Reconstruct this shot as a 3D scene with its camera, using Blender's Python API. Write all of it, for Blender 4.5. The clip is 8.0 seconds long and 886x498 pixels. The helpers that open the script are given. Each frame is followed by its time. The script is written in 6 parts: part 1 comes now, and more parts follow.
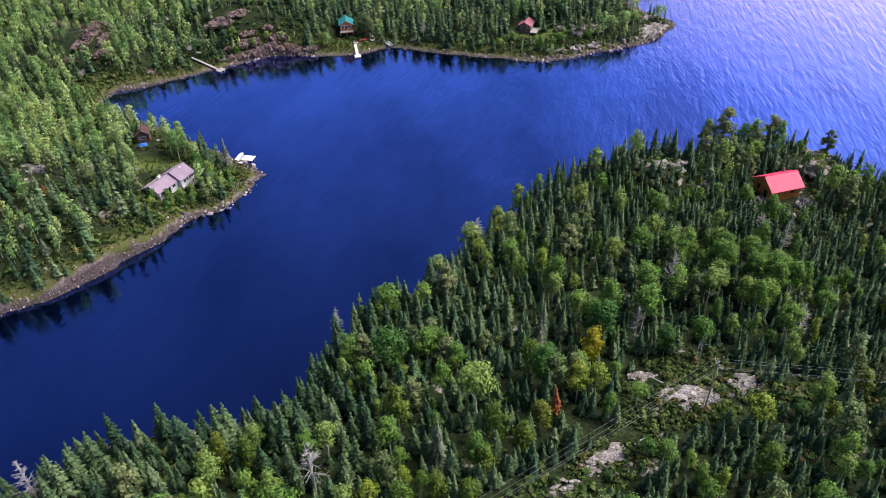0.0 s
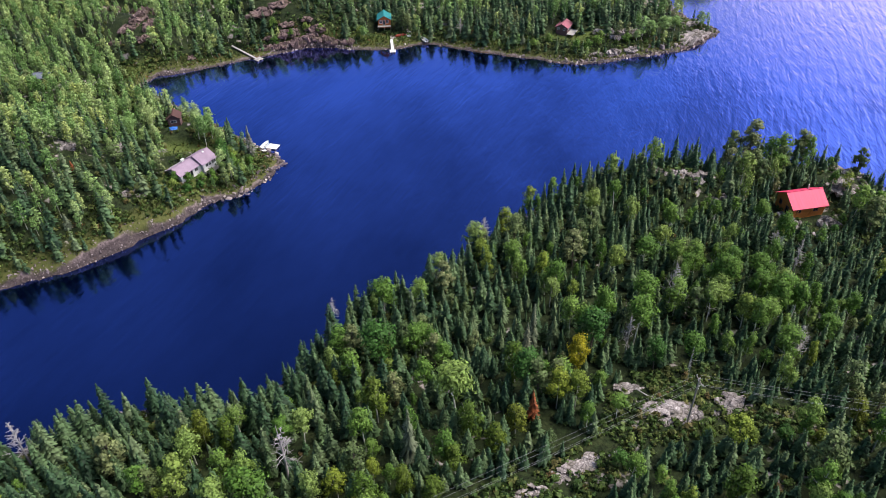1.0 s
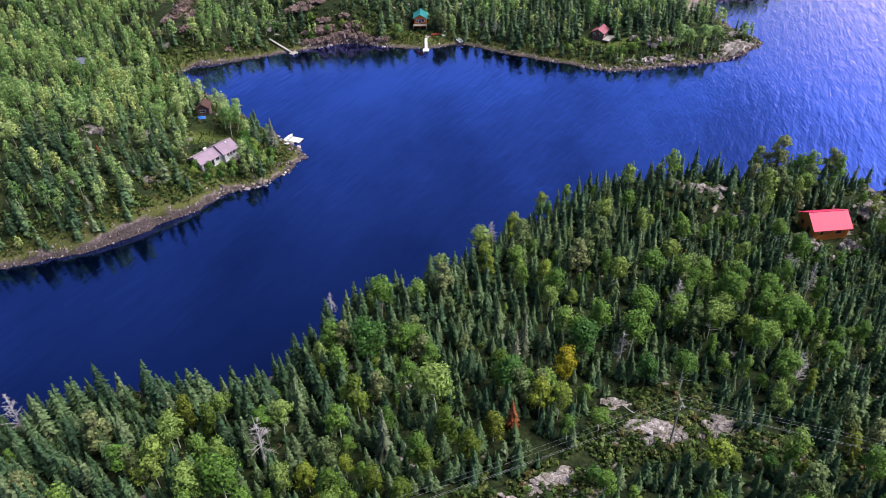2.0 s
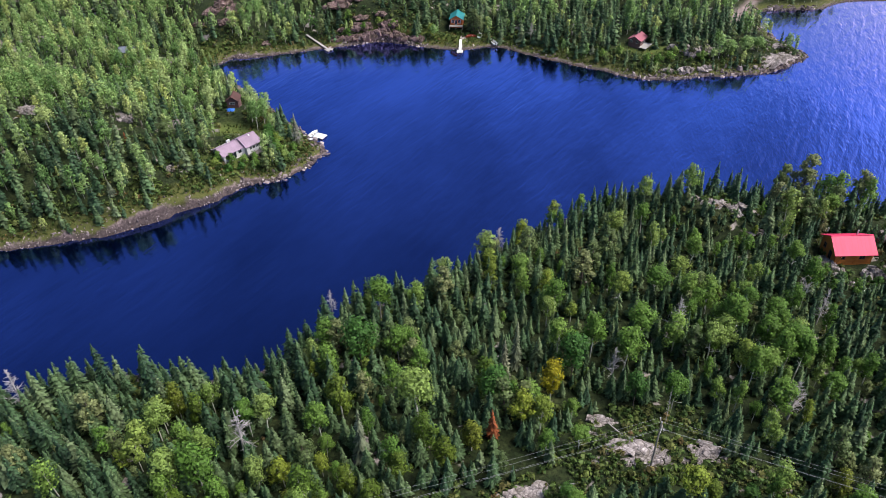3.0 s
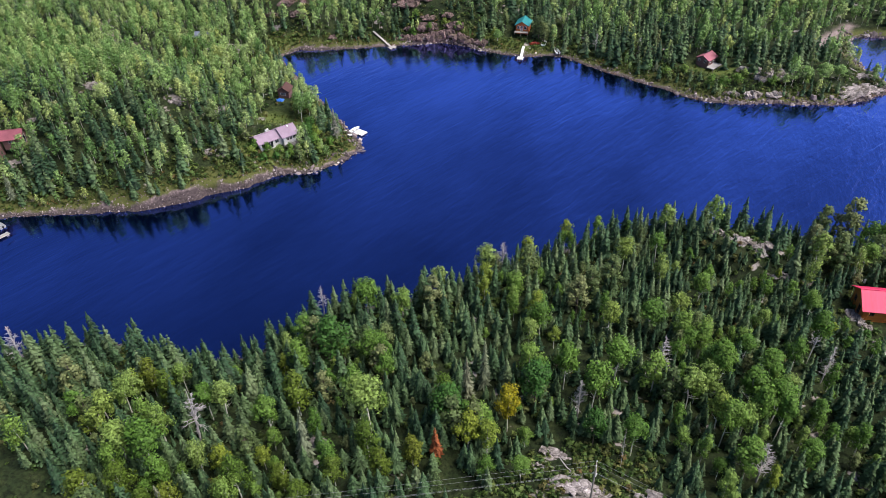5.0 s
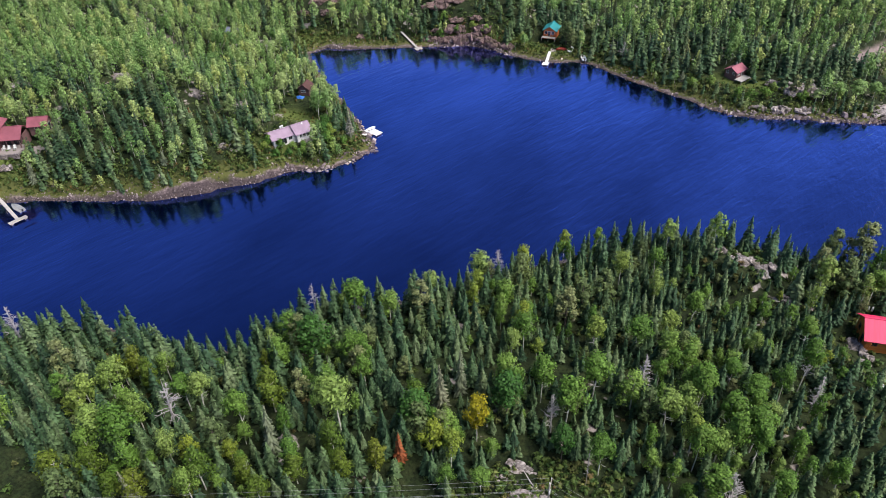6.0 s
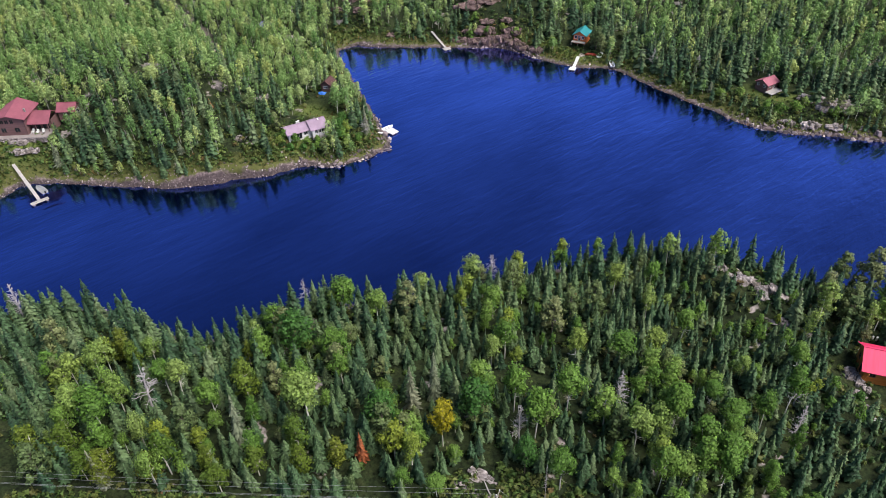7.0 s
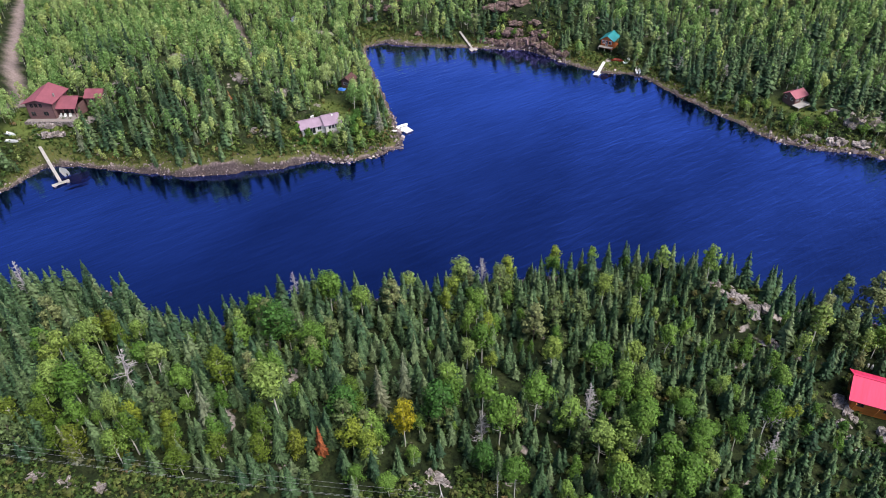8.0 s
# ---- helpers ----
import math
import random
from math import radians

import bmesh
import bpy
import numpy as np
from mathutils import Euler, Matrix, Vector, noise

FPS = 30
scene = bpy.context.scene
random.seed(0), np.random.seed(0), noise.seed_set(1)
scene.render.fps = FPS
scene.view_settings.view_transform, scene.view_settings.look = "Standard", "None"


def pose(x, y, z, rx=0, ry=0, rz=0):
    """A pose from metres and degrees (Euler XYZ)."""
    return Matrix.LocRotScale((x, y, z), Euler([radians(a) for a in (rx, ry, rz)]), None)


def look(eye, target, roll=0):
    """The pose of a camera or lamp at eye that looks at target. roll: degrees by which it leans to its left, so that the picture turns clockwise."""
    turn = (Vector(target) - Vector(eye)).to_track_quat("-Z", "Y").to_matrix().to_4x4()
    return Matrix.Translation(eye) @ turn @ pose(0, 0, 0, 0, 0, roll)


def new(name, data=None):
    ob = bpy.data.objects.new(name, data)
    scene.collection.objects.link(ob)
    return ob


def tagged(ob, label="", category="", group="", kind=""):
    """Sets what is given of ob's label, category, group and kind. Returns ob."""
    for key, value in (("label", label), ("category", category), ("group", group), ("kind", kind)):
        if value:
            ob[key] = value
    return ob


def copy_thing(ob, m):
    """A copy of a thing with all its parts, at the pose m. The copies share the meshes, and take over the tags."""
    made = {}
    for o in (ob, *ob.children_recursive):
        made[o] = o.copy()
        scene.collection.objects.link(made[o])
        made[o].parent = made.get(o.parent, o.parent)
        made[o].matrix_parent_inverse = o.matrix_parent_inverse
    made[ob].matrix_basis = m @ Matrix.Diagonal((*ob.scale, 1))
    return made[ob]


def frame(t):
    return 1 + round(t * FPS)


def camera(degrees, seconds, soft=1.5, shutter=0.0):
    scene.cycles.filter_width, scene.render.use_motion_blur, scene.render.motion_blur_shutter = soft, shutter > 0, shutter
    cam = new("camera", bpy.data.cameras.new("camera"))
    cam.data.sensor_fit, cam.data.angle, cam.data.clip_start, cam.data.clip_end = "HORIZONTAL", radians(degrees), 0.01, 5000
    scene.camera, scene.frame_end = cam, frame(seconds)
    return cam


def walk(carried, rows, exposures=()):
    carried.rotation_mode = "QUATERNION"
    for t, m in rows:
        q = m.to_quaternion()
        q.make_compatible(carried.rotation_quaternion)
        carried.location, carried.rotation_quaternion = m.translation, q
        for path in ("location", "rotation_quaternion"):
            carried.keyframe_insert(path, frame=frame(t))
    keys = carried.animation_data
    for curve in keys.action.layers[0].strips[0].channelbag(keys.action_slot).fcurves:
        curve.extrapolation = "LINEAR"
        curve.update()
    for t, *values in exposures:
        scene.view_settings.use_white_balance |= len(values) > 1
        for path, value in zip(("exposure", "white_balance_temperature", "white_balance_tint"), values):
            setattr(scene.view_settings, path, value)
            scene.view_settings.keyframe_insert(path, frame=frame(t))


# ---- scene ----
cam = camera(63.0, 8.0, soft=0.6)
PATH = [
    (0, (1.683, 0.045, 104.155), (1.625, 1.616, 102.918), -2.1),
    (0.5, (7.231, -0.011, 104.18), (7.094, 1.554, 102.942), -2.1),
    (1, (12.499, 0.379, 104.092), (12.295, 1.937, 102.854), -1.9),
    (1.5, (17.474, 1.294, 103.971), (17.202, 2.842, 102.734), -1.8),
    (3, (31.581, 5.971, 104.191), (31.106, 7.471, 102.956), -1.7),
    (3.5, (36.236, 8.1, 104.169), (35.693, 9.578, 102.935), -1.8),
    (4, (41.068, 10.496, 104.222), (40.458, 11.949, 102.99), -1.8),
    (4.2, (43.008, 11.619, 104.242), (42.373, 13.06, 103.01), -1.8),
    (5.5, (55.695, 19.315, 104.437), (54.904, 20.682, 103.209), -1.9),
    (6, (60.447, 22.664, 104.424), (59.599, 23.997, 103.198), -1.9),
    (6.5, (65.403, 26.368, 104.411), (64.494, 27.66, 103.184), -1.9),
    (7, (70.356, 30.238, 104.373), (69.39, 31.49, 103.149), -2.0),
    (7.5, (75.18, 34.348, 104.326), (74.159, 35.557, 103.103), -2.0),
    (8, (80.266, 38.578, 104.286), (79.191, 39.74, 103.064), -2.1),
]
walk(cam, [(t, look(eye, target, roll)) for t, eye, target, roll in PATH])

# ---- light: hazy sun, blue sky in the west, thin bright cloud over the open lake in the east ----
SUN_AZ, SUN_EL = radians(82), radians(56)
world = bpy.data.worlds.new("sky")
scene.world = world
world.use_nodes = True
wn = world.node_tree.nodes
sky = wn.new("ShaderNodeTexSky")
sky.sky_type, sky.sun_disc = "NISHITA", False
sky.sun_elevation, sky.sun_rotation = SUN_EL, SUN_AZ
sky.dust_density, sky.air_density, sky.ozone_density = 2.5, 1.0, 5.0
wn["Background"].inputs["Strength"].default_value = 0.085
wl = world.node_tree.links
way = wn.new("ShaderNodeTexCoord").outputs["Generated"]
# unseen cloud added in the east to brighten the lake's reflection there
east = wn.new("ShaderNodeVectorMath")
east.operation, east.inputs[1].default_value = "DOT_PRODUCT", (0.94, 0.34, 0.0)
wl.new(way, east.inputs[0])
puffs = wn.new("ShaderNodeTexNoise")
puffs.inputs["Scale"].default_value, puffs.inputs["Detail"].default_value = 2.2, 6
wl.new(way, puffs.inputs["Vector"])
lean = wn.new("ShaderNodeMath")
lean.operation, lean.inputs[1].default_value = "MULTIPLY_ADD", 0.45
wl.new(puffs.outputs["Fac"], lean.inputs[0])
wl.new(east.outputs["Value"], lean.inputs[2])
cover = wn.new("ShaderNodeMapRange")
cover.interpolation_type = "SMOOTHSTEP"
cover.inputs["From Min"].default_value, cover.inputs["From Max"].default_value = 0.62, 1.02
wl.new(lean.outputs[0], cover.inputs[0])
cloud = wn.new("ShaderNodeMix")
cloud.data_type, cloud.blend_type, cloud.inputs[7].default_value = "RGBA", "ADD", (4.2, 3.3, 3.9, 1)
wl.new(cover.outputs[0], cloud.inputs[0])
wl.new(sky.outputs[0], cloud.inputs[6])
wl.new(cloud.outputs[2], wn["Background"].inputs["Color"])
sun = new("sun", bpy.data.lights.new("sun", "SUN"))
sun.data.energy, sun.data.angle, sun.data.color = 3.3, radians(36), (1.0, 0.94, 0.84)
SUN_WAY = Vector((math.sin(SUN_AZ) * math.cos(SUN_EL), math.cos(SUN_AZ) * math.cos(SUN_EL), math.sin(SUN_EL)))
sun.matrix_world = look(SUN_WAY * 300, (0, 0, 0))
scene.view_settings.exposure = 0.8


# ---- materials ----
def material(name, rough=0.8, spec=0.3):
    m = bpy.data.materials.new(name)
    m.use_nodes = True
    b = m.node_tree.nodes["Principled BSDF"]
    b.inputs["Roughness"].default_value = rough
    b.inputs["Specular IOR Level"].default_value = spec
    return m, m.node_tree.nodes, m.node_tree.links, b


def math_node(n, l, op, a, b=None):
    k = n.new("ShaderNodeMath")
    k.operation = op
    for i, v in enumerate((a, b)):
        if v is None:
            continue
        if isinstance(v, (int, float)):
            k.inputs[i].default_value = v
        else:
            l.new(v, k.inputs[i])
    return k.outputs[0]


def noise_node(n, l, scale, detail=4, rough=0.6, stretch=None, coords="Object"):
    c = n.new("ShaderNodeTexCoord")
    t = n.new("ShaderNodeTexNoise")
    t.inputs["Scale"].default_value, t.inputs["Detail"].default_value, t.inputs["Roughness"].default_value = scale, detail, rough
    if stretch:
        mp = n.new("ShaderNodeMapping")
        mp.inputs["Scale"].default_value = stretch
        l.new(c.outputs[coords], mp.inputs[0])
        l.new(mp.outputs[0], t.inputs["Vector"])
    else:
        l.new(c.outputs[coords], t.inputs["Vector"])
    return t.outputs["Fac"]


def ramp_node(n, l, fac, stops):
    r = n.new("ShaderNodeValToRGB")
    while len(r.color_ramp.elements) < len(stops):
        r.color_ramp.elements.new(0.5)
    for e, (p, c) in zip(r.color_ramp.elements, stops):
        e.position, e.color = p, (*c, 1)
    l.new(fac, r.inputs[0])
    return r.outputs[0]


def mix_node(n, l, fac, a, b, how="MIX"):
    k = n.new("ShaderNodeMix")
    k.data_type, k.blend_type = "RGBA", how
    for i, v in ((0, fac), (6, a), (7, b)):
        if isinstance(v, (int, float)):
            k.inputs[i].default_value = v
        elif isinstance(v, tuple):
            k.inputs[i].default_value = (*v, 1)
        else:
            l.new(v, k.inputs[i])
    return k.outputs[2]


def attribute(n, name):
    a = n.new("ShaderNodeAttribute")
    a.attribute_name = name
    return a.outputs["Fac"]


def bump(n, l, b, height, strength=0.4, dist=0.05):
    k = n.new("ShaderNodeBump")
    k.inputs["Strength"].default_value, k.inputs["Distance"].default_value = strength, dist
    l.new(height, k.inputs["Height"])
    l.new(k.outputs[0], b.inputs["Normal"])


def foliage(name, stops, glow=0.25):
    """Leaves or needles: hue by tree (object or tint attribute), finer change leaf by leaf."""
    m, n, l, b = material(name, 0.65, 0.25)
    info = n.new("ShaderNodeObjectInfo")
    v = math_node(n, l, "FRACT", math_node(n, l, "ADD", info.outputs["Random"], attribute(n, "tint")))
    geo = n.new("ShaderNodeNewGeometry")
    c = ramp_node(n, l, v, stops)
    leaf = math_node(n, l, "MULTIPLY_ADD", geo.outputs["Random Per Island"], 1.0)
    leaf.node.inputs[2].default_value = 0.5
    c = mix_node(n, l, 1.0, c, leaf, "MULTIPLY")
    l.new(c, b.inputs["Base Color"])
    tr = n.new("ShaderNodeBsdfTranslucent")
    l.new(c, tr.inputs["Color"])
    ms = n.new("ShaderNodeMixShader")
    ms.inputs[0].default_value = glow
    l.new(b.outputs[0], ms.inputs[1])
    l.new(tr.outputs[0], ms.inputs[2])
    l.new(ms.outputs[0], n["Material Output"].inputs[0])
    return m


def mottled(name, a, b_, scale=3.0, rough=0.85, spec=0.25, relief=0.4, stretch=None, depth=0.05):
    m, n, l, b = material(name, rough, spec)
    f = noise_node(n, l, scale, 6, 0.65, stretch)
    g = noise_node(n, l, scale * 0.17, 3, 0.5, stretch)
    c = mix_node(n, l, f, a, b_)
    c = mix_node(n, l, 0.5, c, ramp_node(n, l, g, [(0.3, (0.55, 0.55, 0.55)), (0.7, (1, 1, 1))]), "MULTIPLY")
    l.new(c, b.inputs["Base Color"])
    bump(n, l, b, f, relief, depth)
    return m


SPRUCE = foliage("spruce_needles", [(0.0, (0.027, 0.062, 0.031)), (0.25, (0.042, 0.086, 0.039)), (0.5, (0.062, 0.113, 0.048)),
                                    (0.75, (0.087, 0.140, 0.058)), (1.0, (0.118, 0.162, 0.079))], 0.10)
BROAD = foliage("aspen_leaves", [(0.0, (0.068, 0.145, 0.022)), (0.35, (0.100, 0.192, 0.031)), (0.6, (0.142, 0.236, 0.045)),
                                 (0.85, (0.190, 0.268, 0.070)), (0.93, (0.165, 0.226, 0.034)), (1.0, (0.180, 0.226, 0.026))], 0.22)
YOUNG = foliage("young_birch_leaves", [(0.0, (0.100, 0.195, 0.055)), (0.3, (0.175, 0.295, 0.090)), (0.6, (0.250, 0.368, 0.125)), (0.85, (0.325, 0.415, 0.160)), (1.0, (0.350, 0.410, 0.125))], 0.25)
YELLOW = foliage("yellowing_leaves", [(0.0, (0.27, 0.25, 0.015)), (1.0, (0.33, 0.28, 0.015))], 0.3)
PINE = foliage("pine_needles", [(0.0, (0.074, 0.115, 0.041)), (0.5, (0.115, 0.155, 0.054)), (1.0, (0.169, 0.189, 0.081))], 0.15)
GREEN = foliage("deep_green_leaves", [(0.0, (0.042, 0.115, 0.022)), (1.0, (0.062, 0.145, 0.026))], 0.25)
LIME = foliage("yellow_green_leaves", [(0.0, (0.062, 0.115, 0.014)), (0.5, (0.094, 0.138, 0.016)), (1.0, (0.128, 0.150, 0.018))], 0.22)
PALE = foliage("pale_needles", [(0.0, (0.13, 0.16, 0.10)), (1.0, (0.17, 0.18, 0.12))], 0.15)
RUST = foliage("rust_needles", [(0.0, (0.22, 0.055, 0.02)), (1.0, (0.26, 0.08, 0.03))], 0.15)
SHRUB = foliage("shrub_leaves", [(0.0, (0.037, 0.075, 0.020)), (0.4, (0.069, 0.115, 0.027)), (0.75, (0.098, 0.128, 0.032)), (0.94, (0.112, 0.115, 0.036)), (1.0, (0.130, 0.085, 0.038))], 0.2)
BARK = mottled("grey_bark", (0.07, 0.055, 0.045), (0.16, 0.135, 0.115), 6)
BIRCH = mottled("white_bark", (0.42, 0.40, 0.37), (0.74, 0.72, 0.69), 3, stretch=(1, 1, 0.4))
DEAD = mottled("dead_wood", (0.27, 0.25, 0.26), (0.46, 0.43, 0.44), 5)


# ---- plan of the shores ----
def smooth_line(points, step=2.0):
    p = np.array(points, float)
    p = np.vstack([2 * p[0] - p[1], p, 2 * p[-1] - p[-2]])
    out = []
    for i in range(1, len(p) - 2):
        k = max(1, min(12, int(np.hypot(*(p[i + 1] - p[i])) / step)))
        for t in np.arange(k) / k:
            out.append(0.5 * (2 * p[i] + (p[i + 1] - p[i - 1]) * t + (2 * p[i - 1] - 5 * p[i] + 4 * p[i + 1] - p[i + 2]) * t * t
                              + (3 * p[i] - p[i - 1] - 3 * p[i + 1] + p[i + 2]) * t ** 3))
    return np.array(out)


WEST_SHORE = smooth_line([(-420, -160), (-230, -60), (-150, 20), (-127, 62), (-121, 80), (-123, 88), (-124, 94), (-119, 100), (-108, 106), (-98, 112),
                          (-89, 117), (-81.5, 125), (-77, 131), (-71, 137), (-67.3, 145), (-60, 150), (-55.5, 157), (-53.6, 164), (-55, 169),
                          (-61, 173), (-72, 181), (-96, 197), (-109, 206), (-114.5, 212), (-112, 219.5)])
NORTH_SHORE = smooth_line([(-112, 219.5), (-103, 223), (-90, 231), (-80, 237), (-65, 246), (-50, 244.5), (-35, 245.5), (-23, 250.5), (-11, 246.5),
                           (4, 242), (17, 239), (27, 235.7), (38, 237.5), (46, 241.5), (56, 245), (69, 251), (76, 259), (82, 267), (75, 277), (69, 288),
                           (67, 302), (70.5, 309), (91, 316), (105, 328), (160, 345), (260, 420), (420, 700), (900, 1400)])
FAR_LAND = np.vstack([WEST_SHORE[:-1], NORTH_SHORE, [(900, 3500), (-3500, 3500), (-3500, -160)]])
NEAR_SHORE = smooth_line([(-420, -520), (-200, -200), (-150, -40), (-110, 30), (-85, 57), (-71, 69), (-60, 78), (-46, 81), (-36, 83), (-29, 90),
                          (-22.5, 104), (-12.5, 113.5), (-2.5, 123.5), (5.5, 136), (13, 144), (21, 155), (33, 163), (45, 167.5), (60, 169.5),
                          (72, 174.5), (86, 174), (97, 168), (105, 160), (113, 150), (130, 140), (200, 120), (320, 60), (900, -200)])
NEAR_LAND = np.vstack([NEAR_SHORE, [(900, -3500), (-420, -3500)]])


def inside(px, py, poly):
    hit = np.zeros(px.shape, bool)
    for (x0, y0), (x1, y1) in zip(poly, np.roll(poly, -1, 0)):
        if y0 != y1:
            hit ^= ((y0 > py) != (y1 > py)) & (px < (x1 - x0) * (py - y0) / (y1 - y0) + x0)
    return hit


def shore_distance(px, py, line):
    best = np.full(px.shape, 1e9)
    for (x0, y0), (x1, y1) in zip(line[:-1], line[1:]):
        dx, dy = x1 - x0, y1 - y0
        t = np.clip(((px - x0) * dx + (py - y0) * dy) / (dx * dx + dy * dy + 1e-9), 0, 1)
        best = np.minimum(best, (px - x0 - t * dx) ** 2 + (py - y0 - t * dy) ** 2)
    return np.sqrt(best)


def waves(px, py, seed, scale):
    """Smooth unevenness of about -1 to 1, from sines in many directions."""
    r = np.random.RandomState(seed)
    out = np.zeros(px.shape)
    for k in range(9):
        a, f, p = r.uniform(0, 6.28), r.uniform(0.6, 1.8) / scale, r.uniform(0, 6.28)
        out += np.sin((px * np.cos(a) + py * np.sin(a)) * f * 6.28 + p)
    return out / 4.5


def mound(px, py, x, y, rx, ry, up, turn=0.0, power=2):
    c, s = math.cos(radians(turn)), math.sin(radians(turn))
    u, v = ((px - x) * c + (py - y) * s) / rx, ((py - y) * c - (px - x) * s) / ry
    return up * np.exp(-(u * u + v * v) ** power)


def terrain(px, py):
    """Height of the ground and signed distance from the water's edge (positive on land)."""
    px, py = np.asarray(px, float), np.asarray(py, float)
    near, far = inside(px, py, NEAR_LAND), inside(px, py, FAR_LAND)
    dn = shore_distance(px, py, NEAR_SHORE)
    df = np.minimum(shore_distance(px, py, WEST_SHORE), shore_distance(px, py, NORTH_SHORE))
    d = np.where(near, dn, np.where(far, df, -np.minimum(dn, df)))
    d = d + 0.55 * waves(px, py, 5, 7.0) * np.exp(-np.abs(d) / 9)
    e = np.maximum(d, 0)
    zf = 1.5 * (1 - np.exp(-e / 4.0)) + 26 * (1 - np.exp(-e / 330)) + waves(px, py, 1, 26) * np.minimum(e / 18, 1.6) * 0.8
    zf += mound(px, py, -125, 140, 46, 26, 9.5) + mound(px, py, -139, 102, 15, 13, 5.5) + mound(px, py, -76, 263, 24, 15, 8.5)
    zf += mound(px, py, -130, 240, 24, 14, 6.5, -30) + mound(px, py, 33, 256, 30, 12, 1.6) + mound(px, py, -86, 177, 10, 7, 1.6) + mound(px, py, -74.5, 155, 11, 8, 2.0, 64) + mound(px, py, -230, 330, 120, 60, 14, 30)
    zn = 2.0 * (1 - np.exp(-e / 4.0)) + 0.055 * np.minimum(e, 90) + waves(px, py, 2, 22) * np.minimum(e / 18, 1.4) * 0.6
    zn += mound(px, py, 35, 62, 60, 30, 3.2) + mound(px, py, 50, 156, 15, 8, 5.0) + mound(px, py, 91, 160, 9, 7, 2.5)
    zn -= mound(px, py, 80, 148, 12, 9, 1.6)
    z = np.where(near, zn, zf)
    z = np.where(d > 0, z + 0.12 * waves(px, py, 3, 3.1) * np.minimum(e / 3, 1), np.maximum(0.28 * d, -5))
    return z, d


# ---- helpers for meshes ----
def mesh_from(name, verts, faces, materials, which=None, smooth=False, tint=None, normals=None):
    me = bpy.data.meshes.new(name)
    me.from_pydata(np.asarray(verts).tolist(), [], [tuple(f) for f in faces] if not isinstance(faces, np.ndarray) else faces.tolist())
    for m in materials:
        me.materials.append(m)
    if which is not None:
        me.polygons.foreach_set("material_index", np.asarray(which, np.int32))
    if smooth:
        me.polygons.foreach_set("use_smooth", np.ones(len(me.polygons), bool))
    if tint is not None:
        me.attributes.new("tint", "FLOAT", "POINT").data.foreach_set("value", np.asarray(tint, np.float32))
    if normals is not None:
        me.polygons.foreach_set("use_smooth", np.ones(len(me.polygons), bool))
        me.normals_split_custom_set_from_vertices(np.asarray(normals, float).tolist())
    return me


def unit(v):
    return v / np.maximum(np.linalg.norm(v, axis=-1, keepdims=True), 1e-6)


def part(name, bm, mat_, parent=None, label=""):
    """Link a bmesh as one mesh object under a thing or a part."""
    me = bpy.data.meshes.new(name)
    bm.to_mesh(me)
    bm.free()
    me.materials.append(mat_)
    ob = new(name, me)
    ob.parent = parent
    return tagged(ob, label)


def thing(name, m, label, category, group="", kind=""):
    ob = new(name)
    ob.matrix_world = m
    ob.empty_display_size = 0.3
    return tagged(ob, label, category, group, kind)


# ---- ground: one sheet out to the horizon, fine where the camera looks ----
GRASS_YARDS = [(-81, 165, 7.5, 5.5), (-70, 146, 9, 4), (-112, 217, 16, 5), (-139, 101, 13, 9), (-38, 250, 20, 4), (-5, 248, 20, 2.5), (29, 252, 8, 3)]


def ellipse(px, py, rows, soft=0.35):
    out = np.zeros(np.shape(px))
    for x, y, rx, ry in rows:
        r = np.sqrt(((px - x) / rx) ** 2 + ((py - y) / ry) ** 2) + 0.25 * waves(px, py, 8, 6)
        out = np.maximum(out, np.clip((1 + soft - r) / (2 * soft), 0, 1))
    return out


def line_distance(px, py, rows):
    return shore_distance(np.asarray(px, float), np.asarray(py, float), np.array(rows, float))


ROAD = [(-150, 60), (-156, 90), (-160, 103.6), (-168, 108), (-189, 114), (-209, 124.5), (-226, 134), (-270, 160)]
TRACK = [(-130, 171), (-137, 176), (-150.6, 182.5), (-170, 190), (-200, 200)]
BEACH_TRACK = [(67, 291), (62, 292), (57, 291), (61, 302), (66, 315)]
OPEN_CUT = np.array([(-40, 30), (-18, 49), (2, 60), (16, 67), (26, 75), (30, 86), (39, 93), (47, 94), (49, 87), (53, 83.5), (74, 82), (110, 88), (110, 84), (70, 77), (56, 77.5), (46, 76.5), (38.5, 74), (28, 65), (16, 57), (-8, 41), (-36, 20)], float)


SURVEY = {}


def land(px, py):
    """Height and shore distance, read off the ground's own grid."""
    xs, ys, z, d = SURVEY["xs"], SURVEY["ys"], SURVEY["z"], SURVEY["d"]
    px, py = np.asarray(px, float), np.asarray(py, float)
    i, j = np.clip(np.searchsorted(xs, px) - 1, 0, len(xs) - 2), np.clip(np.searchsorted(ys, py) - 1, 0, len(ys) - 2)
    u, v = (px - xs[i]) / (xs[i + 1] - xs[i]), (py - ys[j]) / (ys[j + 1] - ys[j])
    return [(g[j, i] * (1 - u) + g[j, i + 1] * u) * (1 - v) + (g[j + 1, i] * (1 - u) + g[j + 1, i + 1] * u) * v for g in (z, d)]


def ground_at(x, y):
    return float(land([x], [y])[0][0])


